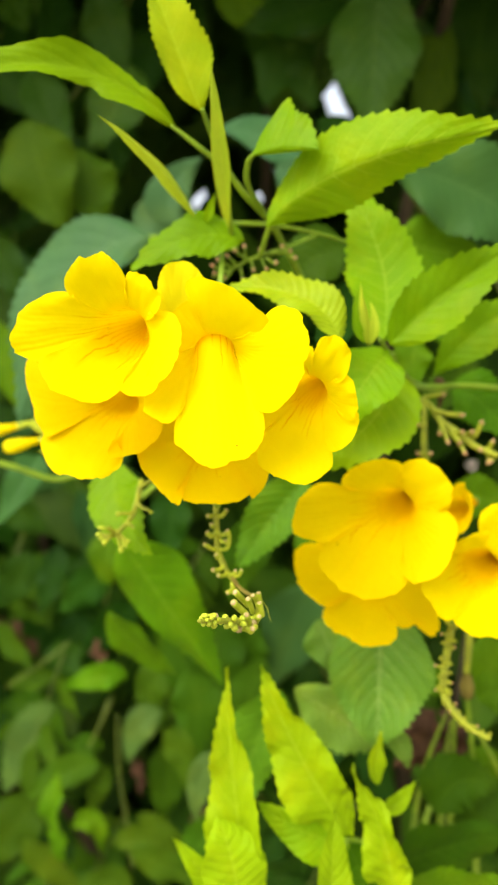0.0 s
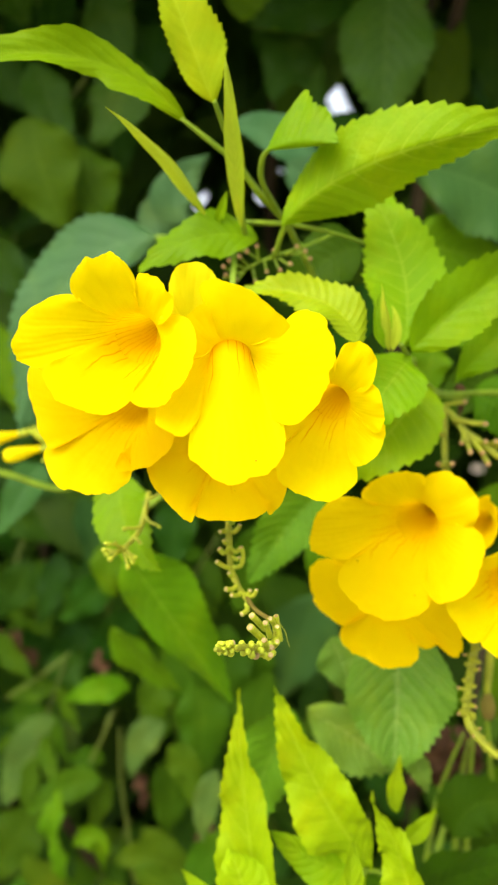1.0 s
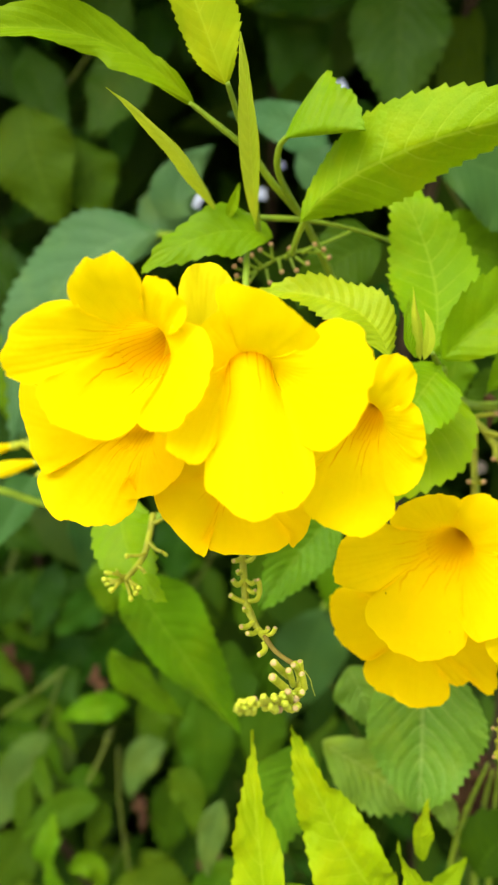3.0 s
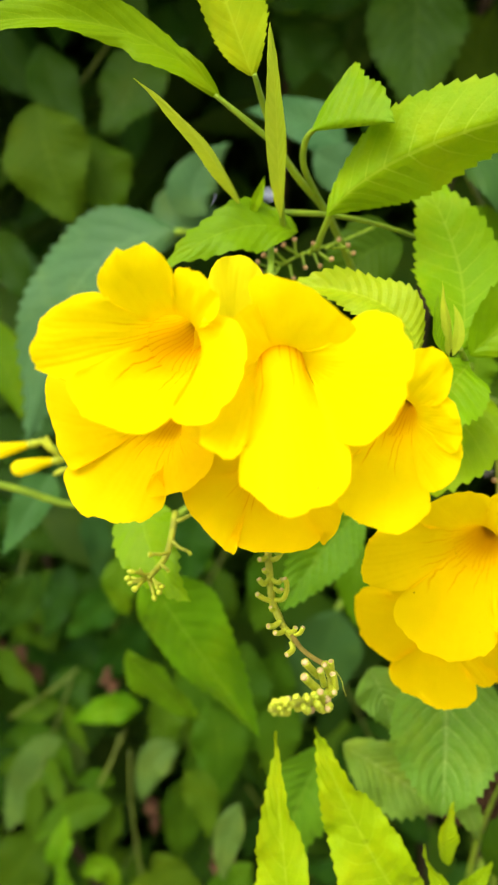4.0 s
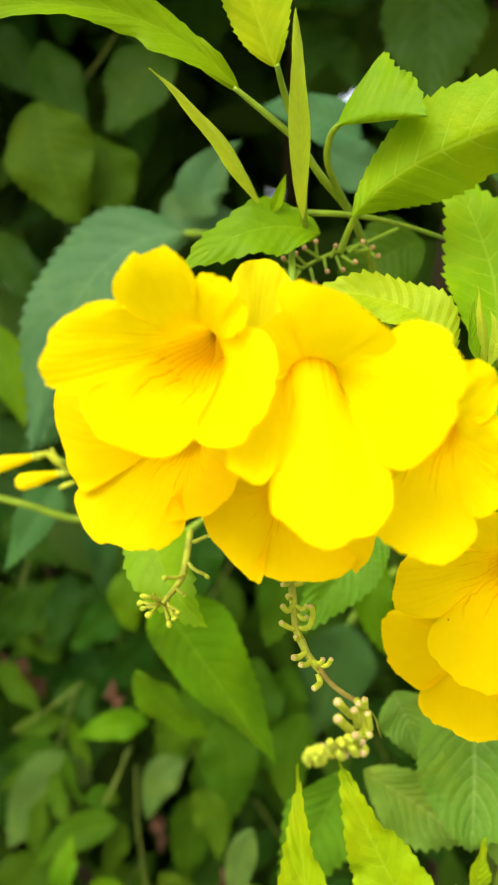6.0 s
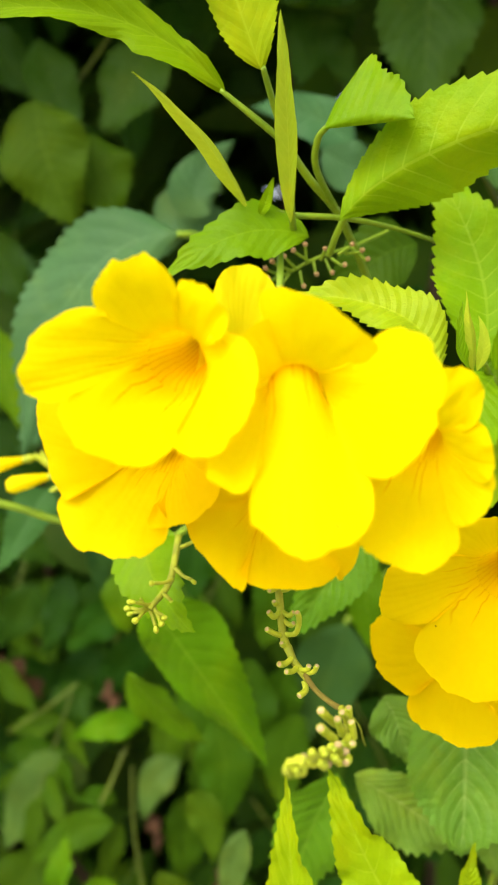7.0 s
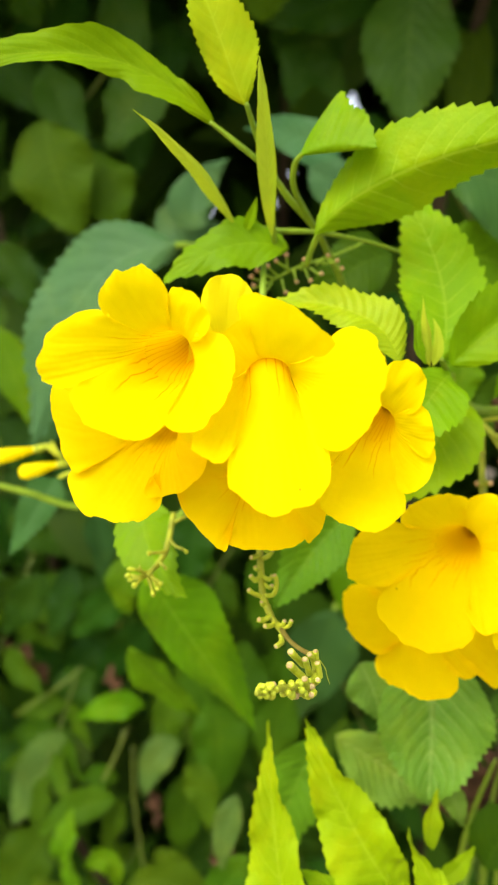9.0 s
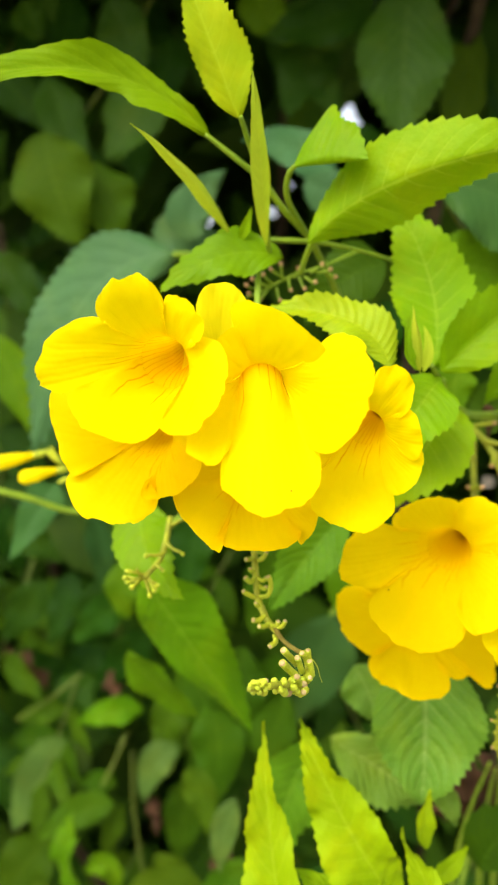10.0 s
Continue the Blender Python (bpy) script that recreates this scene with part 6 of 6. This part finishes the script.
def fill_with_sprigs():
    rng = random.Random(11)
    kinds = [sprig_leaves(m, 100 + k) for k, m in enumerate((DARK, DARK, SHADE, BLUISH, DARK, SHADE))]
    used = set()
    for row in range(-2, 9):
        for col in range(8):
            d = rng.uniform(56, 72) if row > 0 else rng.uniform(44, 62)
            x = (-0.48 + 0.13 * (col + 0.5 * (row % 2))) * d + rng.uniform(-2, 2)
            z = (0.74 - 0.165 * row) * d + rng.uniform(-2, 2)
            if any(in_gap((x + a, d, z - b), 4.0) for a in (-5, 0, 5) for b in (0, 7, 14)):
                continue
            # mostly dark kinds higher up, so the colour supplies the shade there
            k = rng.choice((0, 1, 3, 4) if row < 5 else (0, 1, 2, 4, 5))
            m = BUSH @ pose(x / 100, d / 100, z / 100, rng.uniform(-25, 25), rng.uniform(-40, 40), rng.uniform(-30, 30)) @ Matrix.Scale(rng.uniform(0.62, 0.9), 4)
            if k in used:
                copy_thing(kinds[k], m)
            else:
                kinds[k].matrix_world = m
                used.add(k)


fill_with_sprigs()


def thicket():
    """The uncountable leaves deeper in the shrub and an added overhang that shades them, as one mesh of small folded
    leaves.
    """
    rng = random.Random(5)
    verts, faces, uvs = [], [], []
    for n in range(32500):
        if n < 26500:  # the rounded body of the shrub
            way = Vector((rng.gauss(0, 1), rng.gauss(0, 1) - 0.35, rng.gauss(0, 1))).normalized()
            r = rng.uniform(0.5, 1.0) * (1 + 0.32 * abs(noise.noise(way * 2.2)) + 0.1 * abs(noise.noise(way * 6)))
            p = Vector((0, 140, -8)) + Vector((way.x * 112, way.y * 66, way.z * 126)) * r
        else:  # unseen overhang above the view, added to shade the leaves behind
            y = rng.uniform(33, 130)
            half = 62 * math.sqrt(max(0.05, 1 - ((y - 105) / 75) ** 2))
            p = Vector((rng.uniform(-half, half), y, 0.66 * y + rng.uniform(6, 40)))
        d = p.y
        if (BUSH @ (p / 100)).z < 0.06:
            continue
        ln, w = rng.uniform(7, 11), rng.uniform(1.4, 2.3)
        turn = Euler((rng.uniform(-0.7, 0.7), rng.uniform(0, 6.28), rng.uniform(-0.9, 0.9))).to_matrix()
        if any(in_gap(p + turn @ Vector((0, 0, s * ln)), w * 0.8) for s in (0, 0.3, 0.6, 1)):
            continue
        k = len(verts)
        for s, h in ((0, 0.05), (0.2, 0.75), (0.45, 1), (0.75, 0.62), (1, 0.0)):
            for t in (-1, 0, 1):
                verts.append((p + turn @ Vector((t * h * w, -abs(t) * h * 0.5 + 1.6 * s * s, s * ln))) / 100)
                uvs.append((0.5 + t / 2, s))
        faces += [(k + 3 * i + j, k + 3 * i + j + 1, k + 3 * i + j + 4, k + 3 * i + j + 3) for i in range(4) for j in range(2)]
    me = bpy.data.meshes.new("dense_foliage")
    me.from_pydata(verts, [], faces)
    layer = me.uv_layers.new(name="uv")
    for loop in me.loops:
        layer.data[loop.index].uv = uvs[loop.vertex_index]
    me.polygons.foreach_set("use_smooth", [True] * len(me.polygons))
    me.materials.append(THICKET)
    ob = new("dense_foliage", me)
    ob.matrix_world = BUSH
    tagged(ob, "dense foliage inside the shrub, coloured dark for shade, with an added unseen overhang", "foliage", kind="stuff")


thicket()


def woody_stems():
    """The shrub's stems from the ground up into the foliage."""
    root = thing("shrub_stems", (0, 88, -128), "grey-brown woody stems of the shrub rising from the soil", "stems")
    rng = random.Random(8)
    for x, y, top_x, top_y, top_z in ((-30, 100, -20, 62, 18), (-12, 96, -14, 57, -24), (4, 94, 6, 36, -37), (10, 98, 13, 45, 34), (26, 100, 20, 52, 8), (0, 105, 2, 70, 46)):
        foot = Vector((x, y, 0.995 * (y * math.tan(radians(8))) - 121.5))
        top = Vector((top_x, top_y, top_z))
        mid_a = foot.lerp(top, 0.4) + Vector((rng.uniform(-5, 5), 9, 4))
        mid_b = foot.lerp(top, 0.75) + Vector((rng.uniform(-3, 3), 7, 3))
        tube("stem", root, [foot, mid_a, mid_b, top], [1.5, 1.0, 0.6, 0.3], WOOD)


woody_stems()
